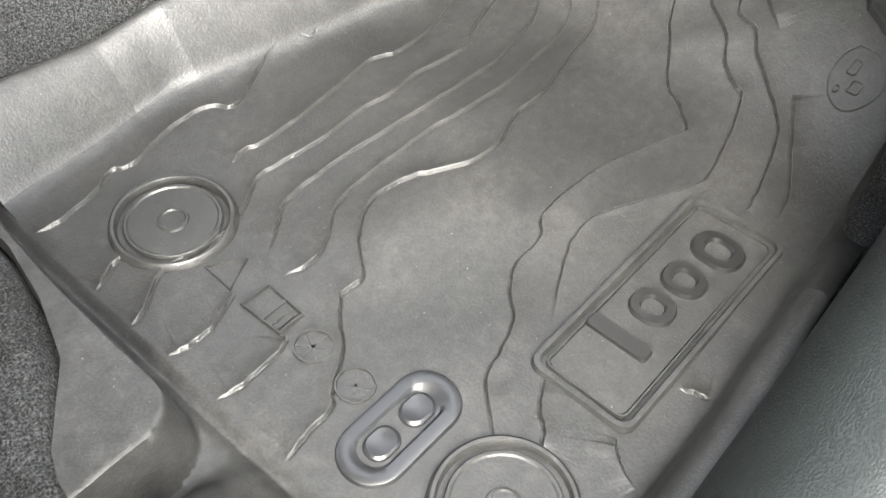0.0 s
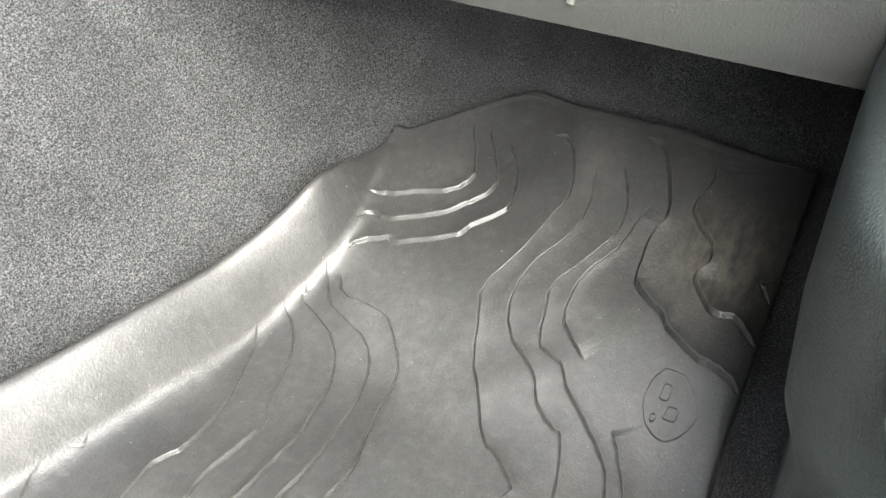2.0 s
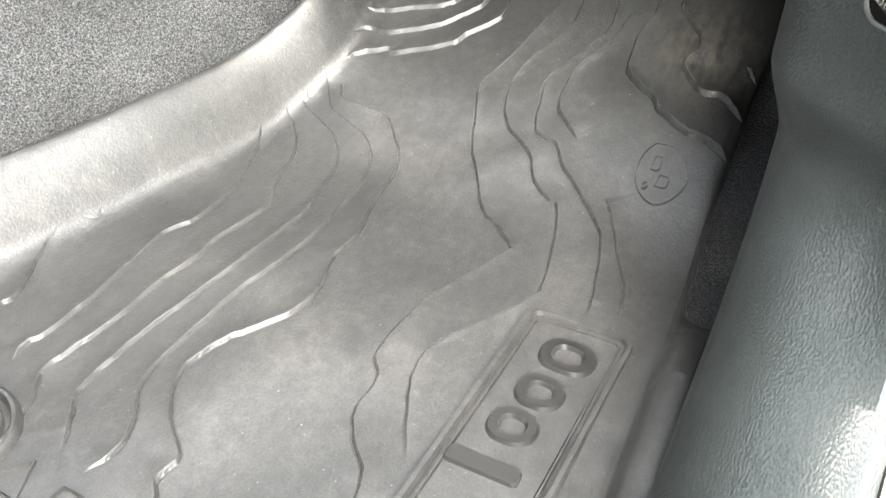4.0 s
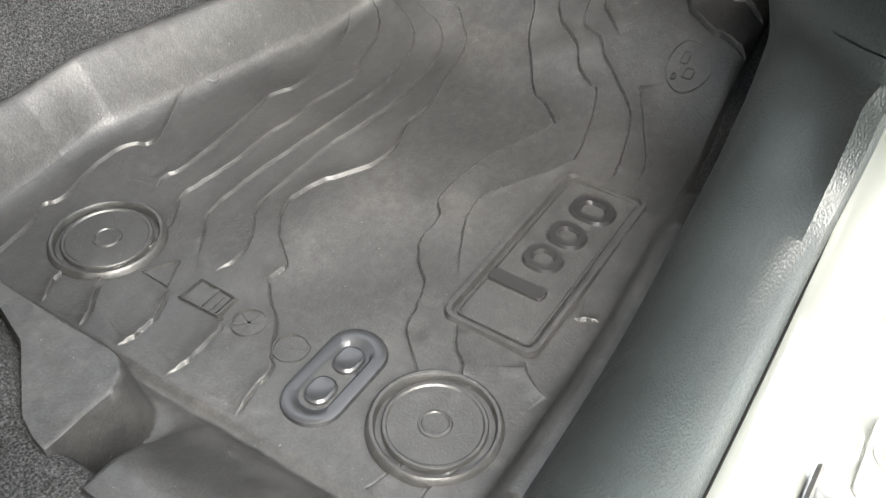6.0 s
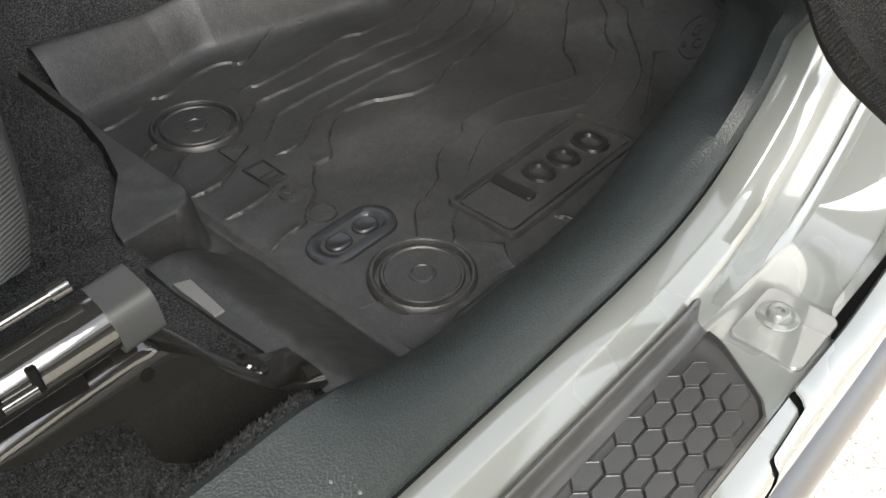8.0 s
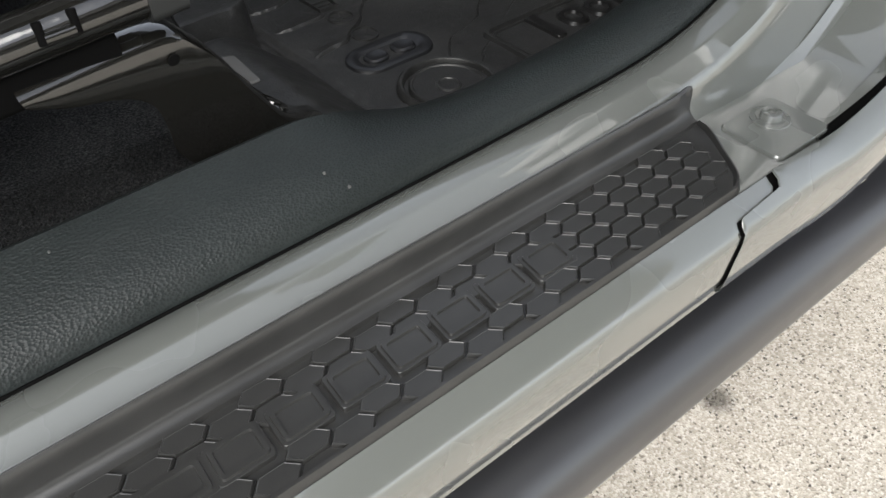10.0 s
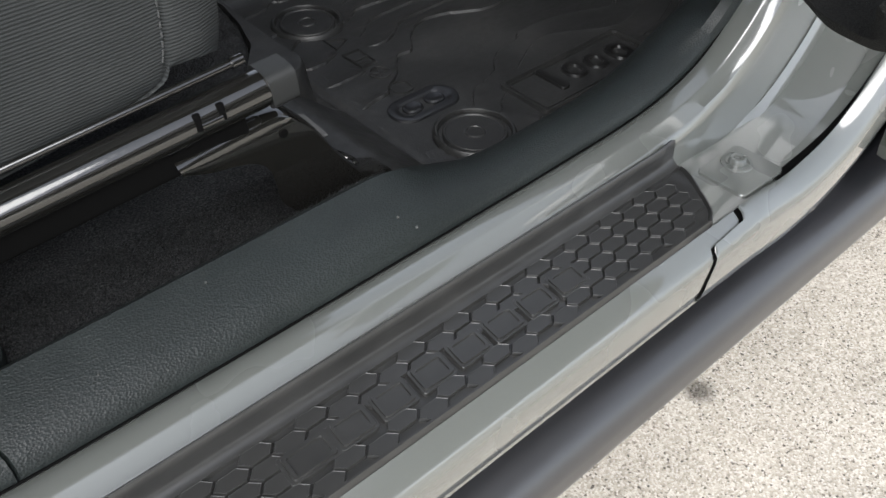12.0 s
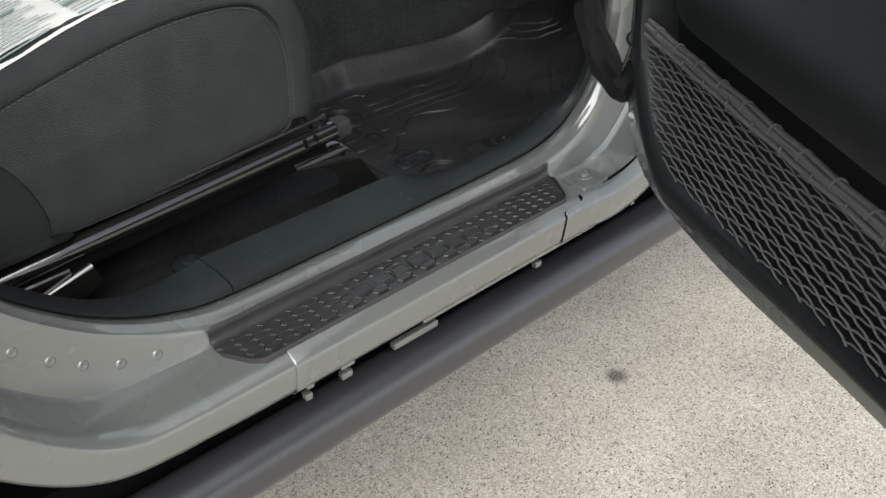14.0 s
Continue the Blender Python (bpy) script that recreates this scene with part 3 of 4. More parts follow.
contour([(0.558, 0.217), (0.586, 0.245), (0.606, 0.251), (0.627, 0.259), (0.640, 0.272), (0.658, 0.283), (0.684, 0.285), (0.706, 0.296), (0.764, 0.292), (0.823, 0.273), (0.832, 0.272), (0.848, 0.288), (0.858, 0.304), (0.880, 0.319), (0.911, 0.339), (0.943, 0.352), (0.964, 0.358), (0.991, 0.346), (1.022, 0.335), (1.047, 0.328), (1.079, 0.341), (1.090, 0.352), (1.091, 0.363)], RIGHT, 2.0)
contour([(0.646, 0.245), (0.682, 0.264), (0.702, 0.270), (0.725, 0.269), (0.788, 0.240), (0.809, 0.238), (0.872, 0.255), (0.882, 0.267), (0.895, 0.284), (0.910, 0.293), (0.933, 0.321), (0.954, 0.333), (0.979, 0.333), (0.993, 0.328), (1.016, 0.314), (1.038, 0.310), (1.071, 0.318)], RIGHT, 2.0)
contour([(0.793, 0.203), (0.813, 0.206), (0.859, 0.219), (0.875, 0.229), (0.892, 0.247), (0.907, 0.266), (0.923, 0.280), (0.932, 0.299), (0.954, 0.305), (0.973, 0.309), (0.995, 0.297), (1.019, 0.283), (1.039, 0.281), (1.057, 0.288), (1.074, 0.297)], RIGHT, 2.0)
contour([(0.800, 0.185), (0.822, 0.189), (0.848, 0.202), (0.884, 0.222), (0.894, 0.230)], RIGHT, 1.6)
contour([(0.930, 0.265), (0.942, 0.280), (0.957, 0.292), (0.988, 0.290), (1.009, 0.277), (1.031, 0.271), (1.048, 0.267)], RIGHT, 2.0)
contour([(0.938, 0.149), (0.945, 0.163), (0.952, 0.181), (0.956, 0.198), (0.967, 0.220), (0.976, 0.229), (0.988, 0.250), (0.997, 0.255), (1.023, 0.257), (1.045, 0.252), (1.064, 0.258), (1.093, 0.274), (1.100, 0.291)], RIGHT, 4.0)
contour([(0.978, 0.148), (0.978, 0.167), (0.987, 0.182), (0.988, 0.200), (1.007, 0.217), (1.022, 0.211), (1.035, 0.217), (1.054, 0.236), (1.077, 0.230), (1.092, 0.232)], RIGHT, 3.4)
contour([(1.007, 0.157), (1.009, 0.166), (1.018, 0.175)], RIGHT, 2.0)
contour([(0.653, 0.164), (0.657, 0.147)], LEFT, 2.4)
contour([(0.571, 0.197), (0.580, 0.201), (0.592, 0.213), (0.608, 0.222)], RIGHT, 1.6)
contour([(0.586, 0.148), (0.593, 0.163), (0.604, 0.172)], LEFT, 2.0)
contour([(0.517, 0.165), (0.50, 0.172), (0.48, 0.17)], LEFT, 1.6)
contour([(0.51, 0.19), (0.495, 0.195), (0.48, 0.2)], LEFT, 1.6)
zs += relief * np.clip((fold_y(xs) - ys - 0.002) / 0.014, 0, 1) * np.clip((ys - side_y(xs)) / 0.006, 0, 1)
# broad waves of the soft sheet, ripples at the foot of the ramp, and a rounded foot where the walls begin
zs += 0.0016 * np.sin(xs * 31 + 2 * np.sin(ys * 17)) * np.sin(ys * 23 + 1.0) * np.clip((xs - 0.478) / 0.03, 0, 1)
zs += 0.0016 * np.sin((xs - 0.87) * 75 + 1.5 * np.sin(ys * 40)) * np.exp(-((xs - 0.92) / 0.05) ** 2) * np.exp(-((ys - 0.36) / 0.09) ** 2)
wall = (fold_y(xs) - ys)
crisp = np.clip((xs - 0.585) / 0.05, 0, 1)
zs += (0.004 + 0.008 * crisp) * np.exp(-wall / 0.007) * np.clip((1.05 - xs) / 0.06, 0, 1)
zs += 0.004 * np.exp(-(ys - side_y(xs)) / 0.005) * np.clip((0.86 - xs) / 0.08, -1, 1)
verts, faces = [], []
WALL = [(0.10, 0.13), (0.28, 0.36), (0.50, 0.62), (0.74, 0.86), (0.88, 0.965), (0.97, 1.0), (1.06, 1.0), (1.12, 0.95), (1.14, 0.72)]
KERB = [(-0.003, 0.010), (-0.0065, 0.019), (-0.0105, 0.025), (-0.0165, 0.0275), (-0.0225, 0.0265)]
for i in range(U + 1):
    x = xs[i]
    hi = eased(x[-1], [0.50, 0.62, 0.90, 0.965, 1.0, 1.03, 1.05], [0.047, 0.039, 0.040, 0.038, 0.020, 0.005, 0.0], 0.012)
    wide = max(rim_y(x[-1]) - ys[i, -1], 0.002)
    for dy, dz in KERB[::-1]:
        verts.append((x[0], ys[i, 0] + dy, zs[i, 0] - 0.004 + dz * np.interp(x[0], [0.478, 0.505, 0.74, 0.80, 0.86], [0.1, 1, 1, 0.3, -0.9])))
    for j in range(V + 1):
        verts.append((x[j], ys[i, j], zs[i, j]))
    for dy, dz in WALL:
        verts.append((x[-1], ys[i, -1] + dy * wide, zs[i, -1] + dz * hi))
W = V + 1 + len(WALL) + len(KERB)
# a rolled rim along the front edge
for dx, dz in ((0.003, 0.003), (0.007, 0.0035), (0.0095, 0.0), (0.010, -0.012)):
    for j in range(W):
        x, y, z = verts[U * W + j]
        verts.append((x + dx, y, z + dz))
for i in range(U + 4):
    for j in range(W - 1):
        a = i * W + j
        faces.append((a, a + 1, a + W + 1, a + W))
me = bpy.data.meshes.new("tray")
me.from_pydata([tuple(map(float, v)) for v in verts], [], faces)
me.materials.append(rubber)
me.shade_smooth()
tray = new("tray", me)
tray.parent = mat


# heel end of the mat: a ramp, a pocket and a raised flange
def heel(x, y):
    ramp_z = 0.600 + 0.046 * ease(0.0, 0.078, 0.478 - x)
    pocket = 0.600 + 0.003 * ease(0, 0.04, 0.478 - x)
    far = 0.456 + 0.009 * ease(0.40, 0.57, y)
    px, py, r = far - x, y - 0.322, 0.026
    if px < r and py < r:
        d = r - math.hypot(r - px, r - py)
    else:
        d = min(px, py)
    b = ease(-0.007, 0.0035, d)
    a = ease(0.292, 0.312, y)
    groove = 0.0035 * math.exp(-((x - 0.4690) / 0.0045) ** 2) * ease(0.478, 0.474, x)
    return (ramp_z * (1 - a) + pocket * a) * (1 - b) + 0.646 * b - groove


def heel_x(y):
    return float(np.interp(y, [0.13, 0.215, 0.26, 0.30, 0.335, 0.35, 0.39, 0.43, 0.47, 0.57], [0.392, 0.387, 0.384, 0.386, 0.392, 0.398, 0.430, 0.444, 0.452, 0.456]))


bm = bmesh.new()
rows = []
for k in range(241):
    y = 0.110 + (0.574 - 0.110) * k / 240
    x1 = heel_x(y)
    row = [(x1 - 0.001, y, heel(x1, y) - 0.012)]
    for q in range(61):
        x = x1 + (0.478 - x1) * q / 60
        row.append((x, y, heel(x, y) + 0.0008 * noise.noise(Vector((x * 60, y * 60, 3))) * ease(0.478, 0.468, x)))
    rows.append(row)
loft(bm, rows)
part("heel_flange", bm, rubber, mat)
# pale grey tab on the ramp's edge
bm = bmesh.new()
slab(bm, [(0.3865, 0.266), (0.397, 0.262), (0.394, 0.224), (0.3865, 0.224)], 0.6450, 0.6476, 0.0008)
part("tab", bm, tab_mat, mat, "pale tab")

# anchor covers
for gx, gy in ((0.541, 0.458), (0.534, 0.191)):
    bm = bmesh.new()
    lathe(bm, [(0.0395, -0.001), (0.0385, 0.0032), (0.0368, 0.0048), (0.0350, 0.0046), (0.0340, 0.0030), (0.0336, -0.004)], 56, (gx, gy, 0.601))
    cap = part("anchor_ring", bm, rubber, mat)
    bm = bmesh.new()
    lathe(bm, [(0.0304, -0.0045), (0.0302, 0.0022), (0.0294, 0.0032), (0.0278, 0.0032), (0.0268, 0.0022), (0.0100, 0.0022), (0.0094, 0.0034), (0.0080, 0.0037), (0.0072, 0.0027), (0.0, 0.0026)], 56, (gx, gy, 0.601))
    part("anchor_cover", bm, rubber, mat)

# badge plate with its raised border; the lettering stands as plain shapes
PX, PY = 0.6945, 0.2015
bm = bmesh.new()
ring_slab(bm, rounded(0.176, 0.068, 0.009, 6, PX, PY), rounded(0.166, 0.058, 0.006, 6, PX, PY), 0.600, 0.6042)
part("plate_border", bm, rubber, mat)
bm = bmesh.new()
ring_slab(bm, rounded(0.162, 0.054, 0.005, 6, PX, PY), rounded(0.1585, 0.0505, 0.004, 6, PX, PY), 0.600, 0.6027)
part("plate_line", bm, rubber, mat)
bm = bmesh.new()
slab(bm, rounded(0.1575, 0.0495, 0.004, 5, PX, PY), 0.596, 0.6012, 0.0004)
part("plate_field", bm, rubber, mat)
for cx, cy, w, h, hollow in ((0.656, 0.207, 0.0105, 0.041, False), (0.687, 0.2045, 0.0265, 0.0295, True), (0.7165, 0.2015, 0.0265, 0.0295, True), (0.750, 0.1985, 0.0285, 0.0355, True)):
    bm = bmesh.new()
    if hollow:
        ring_slab(bm, rounded(w, h, w * 0.46, 7, cx, cy), rounded(w * 0.42, h * 0.40, w * 0.18, 7, cx, cy), 0.600, 0.6040)
    else:
        slab(bm, rounded(w, h, 0.003, 5, cx, cy), 0.600, 0.6040, 0.001)
    part("badge_shape", bm, rubber_gloss, mat, "polished plain raised shape")

# pictograms: triangle, booklet and two discs in thin raised outline
def outline(pts, wide, z=0.6):
    cx = sum(p[0] for p in pts) / len(pts)
    cy = sum(p[1] for p in pts) / len(pts)
    inner = [(cx + (x - cx) * (1 - wide / math.hypot(x - cx, y - cy)), cy + (y - cy) * (1 - wide / math.hypot(x - cx, y - cy))) for x, y in pts]
    bm = bmesh.new()
    return ring_slab(bm, pts, inner, z - 0.001, z + 0.0030)


part("pictogram", outline([(0.531, 0.417), (0.553, 0.403), (0.530, 0.392)], 0.0022), rubber, mat)
bm = outline([(0.5275, 0.381), (0.5285, 0.348), (0.5475, 0.348), (0.5485, 0.380)], 0.0022)
block(bm, 0.528, 0.548, 0.3630, 0.3650, 0.600, 0.6017)
block(bm, 0.531, 0.545, 0.3520, 0.3532, 0.600, 0.6015)
block(bm, 0.531, 0.545, 0.3565, 0.3577, 0.600, 0.6015)
part("pictogram", bm, rubber, mat)
for cx, cy, bars in ((0.536, 0.329, ((0.0, 0.0), (1.1, 0.0), (2.2, 0.0))), (0.534, 0.294, ((0.7, 0.0), (2.2, 0.0)))):
    ringed = [(cx + 0.0118 * math.cos(radians(a)), cy + 0.0118 * math.sin(radians(a))) for a in range(0, 360, 15)]
    bm = outline(ringed, 0.0016)
    for a, o in bars:
        d = Vector((math.cos(a), math.sin(a), 0))
        e = Vector((-d.y, d.x, 0)) * 0.0008
        c = Vector((cx, cy, 0))
        slab(bm, [tuple((c + d * 0.0095 + e)[:2]), tuple((c - d * 0.0095 + e)[:2]), tuple((c - d * 0.0095 - e)[:2]), tuple((c + d * 0.0095 - e)[:2])], 0.600, 0.6016)
    part("pictogram", bm, rubber, mat)

# oval smoky badge with two raised drops
BX, BY = 0.532, 0.2595
bm = bmesh.new()
rows = []
for w, h, r, z in ((0.0790, 0.0400, 0.0195, 0.600), (0.0770, 0.0380, 0.0185, 0.6026), (0.0730, 0.0345, 0.017, 0.6034), (0.060, 0.0235, 0.0112, 0.6030), (0.054, 0.0195, 0.0095, 0.6006), (0.02, 0.004, 0.0018, 0.6004)):
    rows.append([(x, y, z) for x, y in rounded(w, h, r, 8, BX, BY)])
loft(bm, rows, closed=True)
bm.faces.new([bm.verts[i] for i in range(0)] or [v for v in list(bm.verts)[-36:]])
badge = part("oval_badge", bm, clear_badge, mat, "smoky grey oval badge")
for cx in (BX - 0.0135, BX + 0.0135):
    bm = bmesh.new()
    rows = []
    for k, z in ((1.0, 0.6002), (0.96, 0.6026), (0.8, 0.6037), (0.5, 0.6030), (0.1, 0.6026)):
        rows.append([(x, y, z) for x, y in rounded(0.0215 * k, 0.0165 * k, 0.0075 * k, 6, cx, BY)])
    loft(bm, rows, closed=True, caps=True)
    part("drop", bm, clear_badge, badge)
patch_edge = smooth_path([(x, y, 0) for x, y in ((0.945, 0.213), (0.943, 0.197), (0.925, 0.183), (0.910, 0.186), (0.900, 0.197), (0.905, 0.21), (0.92, 0.219), (0.935, 0.219), (0.945, 0.213))], 49)[:-1]
bm = bmesh.new()
ring_slab(bm, [(p.x, p.y) for p in patch_edge], [(0.923 + (p.x - 0.923) * 0.94, 0.202 + (p.y - 0.202) * 0.92) for p in patch_edge], -0.0006, 0.0009, lift=lambda x, y: float(toe(x, y)))
for k, (cx, cy, w, h) in enumerate(((0.930, 0.207, 0.012, 0.007), (0.918, 0.199, 0.010, 0.009), (0.912, 0.209, 0.006, 0.004))):
    ring_slab(bm, rounded(w, h, 0.0025, 4, cx, cy), rounded(w * 0.72, h * 0.66, 0.0014, 4, cx, cy), -0.0006, 0.0008, lift=lambda x, y: float(toe(x, y)))
part("raised_patch", bm, rubber, mat)

# ---- sill guard ----
guard = thing("sill_guard", "black plastic sill guard with a raised honeycomb", "sill guard")


def guard_out(x):
    return float(np.interp(x, [0.0, 0.004, 0.018, 0.03, 0.530, 0.540, 0.547, 0.556, 0.562, 0.565], [-0.018, -0.027, -0.052, -0.0605, -0.0605, -0.054, -0.044, -0.028, -0.016, -0.008]))


TOP = 0.6555
bm = bmesh.new()
rows = []
for x in np.concatenate([np.linspace(0, 0.04, 14), np.linspace(0.06, 0.50, 12), np.linspace(0.52, 0.565, 18)]):
    yo = guard_out(x)
    end = min(x, 0.565 - x)
    k = 0.0016 * (1 - math.exp(-end / 0.0015)) + 0.003 * ease(0.548, 0.565, x)
    rows.append([(x, 0.0075, 0.6735 + k), (x, 0.0055, 0.6752 + k), (x, 0.0042, 0.6738 + k), (x, 0.0038, 0.6672 + k), (x, 0.0033, 0.6600 + k), (x, 0.0018, 0.6572 + k), (x, -0.0015, TOP + 0.0008 + k * 0.6), (x, -0.0042, TOP + 0.0004 + k * 0.6), (x, -0.0048, TOP - 0.0022 + k * 0.6),
                 (x, (yo - 0.0065) / 2, TOP - 0.0022 + k * 0.6), (x, yo + 0.0045, TOP - 0.0022 + k * 0.6), (x, yo + 0.0030, TOP + 0.0004 + k), (x, yo + 0.0012, TOP + 0.0004 + k), (x, yo, TOP - 0.001), (x, yo - 0.0006, 0.645)])
loft(bm, rows)
part("guard_base", bm, guard_mat, guard)

HX, HY = 0.0193, 0.0122
hexa = bmesh.new()
shape = [(-0.0121, 0.0), (-0.0068, 0.0055), (0.0068, 0.0055), (0.0121, 0.0), (0.0068, -0.0055), (-0.0068, -0.0055)]
loft(hexa, [[(x * k, y * k, z) for x, y in shape] for k, z in ((1.0, -0.004), (1.0, 0.0005), (0.935, 0.0017), (0.90, 0.0017), (0.87, 0.0014))], closed=True)
hexa.verts.ensure_lookup_table()
hexa.faces.new([hexa.verts[i] for i in range(24, 30)])
hex_mesh = bpy.data.meshes.new("hexagon")
hexa.to_mesh(hex_mesh)
hexa.free()
hex_mesh.materials.append(guard_mat)
for c in range(29):
    for r in range(-1, 5):
        x = 0.012 + HX * c
        y = -0.0095 - HY * r - (HY / 2 if c % 2 else 0)
        if y > -0.0088 or y - 0.005 < guard_out(x - 0.008) + 0.002 or y - 0.005 < guard_out(x + 0.008) + 0.002 or x > 0.545:
            continue
        if 0.170 < x < 0.412 and -0.0405 < y < -0.0235:
            continue
        ob = new("hexagon", hex_mesh)
        ob.parent = guard
        ob.location = (x, y, TOP + 0.0001)
# product wording, drawn as plain slanted shapes
for k in range(8):
    cx = 0.188 + 0.0308 * k
    w, h, cy = (0.032 if k == 0 else 0.025), 0.0190, -0.0310
    lean = 0.12
    outer = [(cx + x + lean * y, cy + y) for x, y in rounded(w, h, 0.0022, 3)]
    bm = bmesh.new()
    slab(bm, [(cx + (x - cx) * 1.10, cy + (y - cy) * 1.12) for x, y in outer], TOP - 0.003, TOP + 0.0019, 0.0003)
    ring_slab(bm, outer, [(cx + (x - cx) * 0.72, cy + (y - cy) * 0.62) for x, y in outer], TOP, TOP + 0.0033)
    part("plain_shape", bm, guard_mat, guard)

# ---- details of the painted sill ----
for dx, dz in ((-0.19, 0.756), (-0.155, 0.738), (-0.118, 0.722), (-0.085, 0.706), (-0.046, 0.691)):
    i = min(range(129), key=lambda q: (INNER[q].lerp(OUTER[q], 0.2) - Vector((dx, 0, dz))).length)
    a, b, n = edge_frame(i)
    bm = bmesh.new()
    lathe(bm, [(0.0062, -0.0010), (0.0052, 0.0002), (0.0040, 0.0006), (0.0024, 0.0001), (0.0, -0.0003)], 20)
    slope = (jamb_row(i, [(0.005, 0.7, 0)])[0] - jamb_row(i, [(0.008, 0.35, 0)])[0]).normalized()
    t = Vector((n.z, 0, -n.x))
    up = t.cross(slope).normalized()
    if up.dot(n) < 0:
        up = -up
    place = a.lerp(b, 0.5) + Vector((0, 0.0066, 0)) + up * 0.0004
    bm.transform(Matrix.Translation(place) @ up.to_track_quat("Z", "Y").to_matrix().to_4x4())
    part("dimple", bm, paint, car)

# outer skin of the sill, lapped over the jamb at its rear end and notched at its front
bm = bmesh.new()
SKIN = [(-0.0605, 0.0002), (-0.067, -0.0032), (-0.0695, -0.0050), (-0.0712, -0.0062), (-0.0742, -0.0085), (-0.0770, -0.0118), (-0.0778, -0.0160), (-0.0756, -0.040), (-0.0742, -0.0505), (-0.0690, -0.0565), (-0.0555, -0.0600)]
rows = []
ENDS = [0.557, 0.556, 0.553, 0.516, 0.514, 0.514, 0.512, 0.510, 0.508, 0.507, 0.506]
for x, out in [(0.0565, -0.0025), (0.0570, 0.0), (0.0590, 0.0006)] + [(float(v), 0.0006) for v in np.linspace(0.08, 0.50, 12)]:
    rows.append([(x, y - out * 0.8, 0.652 + h + out) for y, h in SKIN])
for inset, out in ((0.0035, 0.0006), (0.0008, 0.0003), (0.0, -0.0006)):
    rows.append([(e - inset, y - out * 0.8, 0.652 + h + out) for e, (y, h) in zip(ENDS, SKIN)])
loft(bm, rows)
part("sill_skin", bm, paint, car)
bm = bmesh.new()
FENDER = [(-0.0595, 0.0015), (-0.0615, 0.0045), (-0.067, 0.0025), (-0.0705, -0.0005), (-0.0724, -0.0022), (-0.0752, -0.0050), (-0.0782, -0.0085), (-0.0792, -0.0140), (-0.0770, -0.040), (-0.0756, -0.0505), (-0.0700, -0.0565), (-0.0565, -0.060)]
first = min(range(129), key=lambda i: abs(OUTER[i].x - 0.5465) + (9 if OUTER[i].z > 0.7 else 0))
rows = []
STARTS = [0.5605, 0.5605, 0.5590, 0.5565, 0.5180, 0.5157, 0.5155, 0.5135, 0.5115, 0.5095, 0.5085, 0.5075]
for inset, drop in ((0.0, 0.0012), (0.0008, 0.0003), (0.0035, 0.0)):
    rows.append([Vector((e + inset, y, 0.651 + h - drop)) for e, (y, h) in zip(STARTS, FENDER)])
for i in range(first + 2, 129):
    t = (OUTER[min(i + 1, 128)] - OUTER[i - 1]).normalized()
    n = Vector((-t.z, 0, t.x))
    rows.append([OUTER[i] + n * h + Vector((0, y, 0)) for y, h in FENDER])
loft(bm, rows)
part("fender_skin", bm, paint, car)
bm = bmesh.new()
loft(bm, [[(x, y + 0.0001, 0.652 + h - 0.0001) for y, h in SKIN] for x in (0.503, 0.535, 0.567)])
part("sill_gap", bm, void, car)
# short paint blocks along the pinched flange under the skin
for a, b in ((0.070, 0.080), (0.119, 0.139), (0.249, 0.585), (0.672, 0.680)):
    bm = bmesh.new()
    block(bm, a, b, -0.0735, -0.0715, 0.5955, 0.606, 0.0006)
    part("flange_block", bm, paint, car)
# gap between pillar and fender, in paint colour
bm = bmesh.new()
rows = []
for i in range(first + 9, 129):
    t = (OUTER[min(i + 1, 128)] - OUTER[i - 1]).normalized()
    n = Vector((-t.z, 0, t.x))
    w = 0.0125 * ease(first + 9, first + 13, i)
    rows.append([OUTER[i] + n * h + Vector((0, y, 0)) for y, h in ((-0.0595, -0.004), (-0.0595, 0.0008), (-0.0595 + w * 0.5, 0.0004), (-0.0595 + w, 0.0005), (-0.0595 + w, -0.004))])
loft(bm, rows)
part("fender_gap", bm, paint, car)
# black tapering strip laid on it for the shade at its foot
bm = bmesh.new()
rows = []
for i in range(first + 9, first + 30):
    t = (OUTER[min(i + 1, 128)] - OUTER[i - 1]).normalized()
    n = Vector((-t.z, 0, t.x))
    w = 0.0070 * min(1.0, (i - first - 8.4) / 2.5) * (1 - ease(first + 11, first + 30, i)) + 0.0004
    rows.append([OUTER[i] + n * h + Vector((0, y, 0)) for y, h in ((-0.0600, 0.0012), (-0.0600 + w * 0.5, 0.0014), (-0.0600 + w, 0.0012))])
loft(bm, rows)
part("gap_shade", bm, void, car, "black strip for the shade in the gap at the pillar's foot")
# raised bead along the pillar
bm = bmesh.new()
rows = []
for i in range(83, 129):
    a, b, n = edge_frame(i)
    c = ease(84, 100, i)
    rows.append(jamb_row(i, [(0.0035, 0.82, -0.004), (0.002, 0.9, -0.005 + 0.0085 * c), (-0.001, 0.97, -0.005 + 0.0095 * c), (-0.004, 1, -0.005 + 0.008 * c), (-0.006, 1, -0.004)]))
loft(bm, rows)
part("pillar_bead", bm, paint, car)
# hinge plate with its bolt at the foot of the front pillar
bm = bmesh.new()
slab(bm, rounded(0.056, 0.046, 0.006, 5, 0.606, -0.034), 0.6475, 0.6516, 0.0010)
part("hinge_plate", bm, paint, car)
bm = bmesh.new()
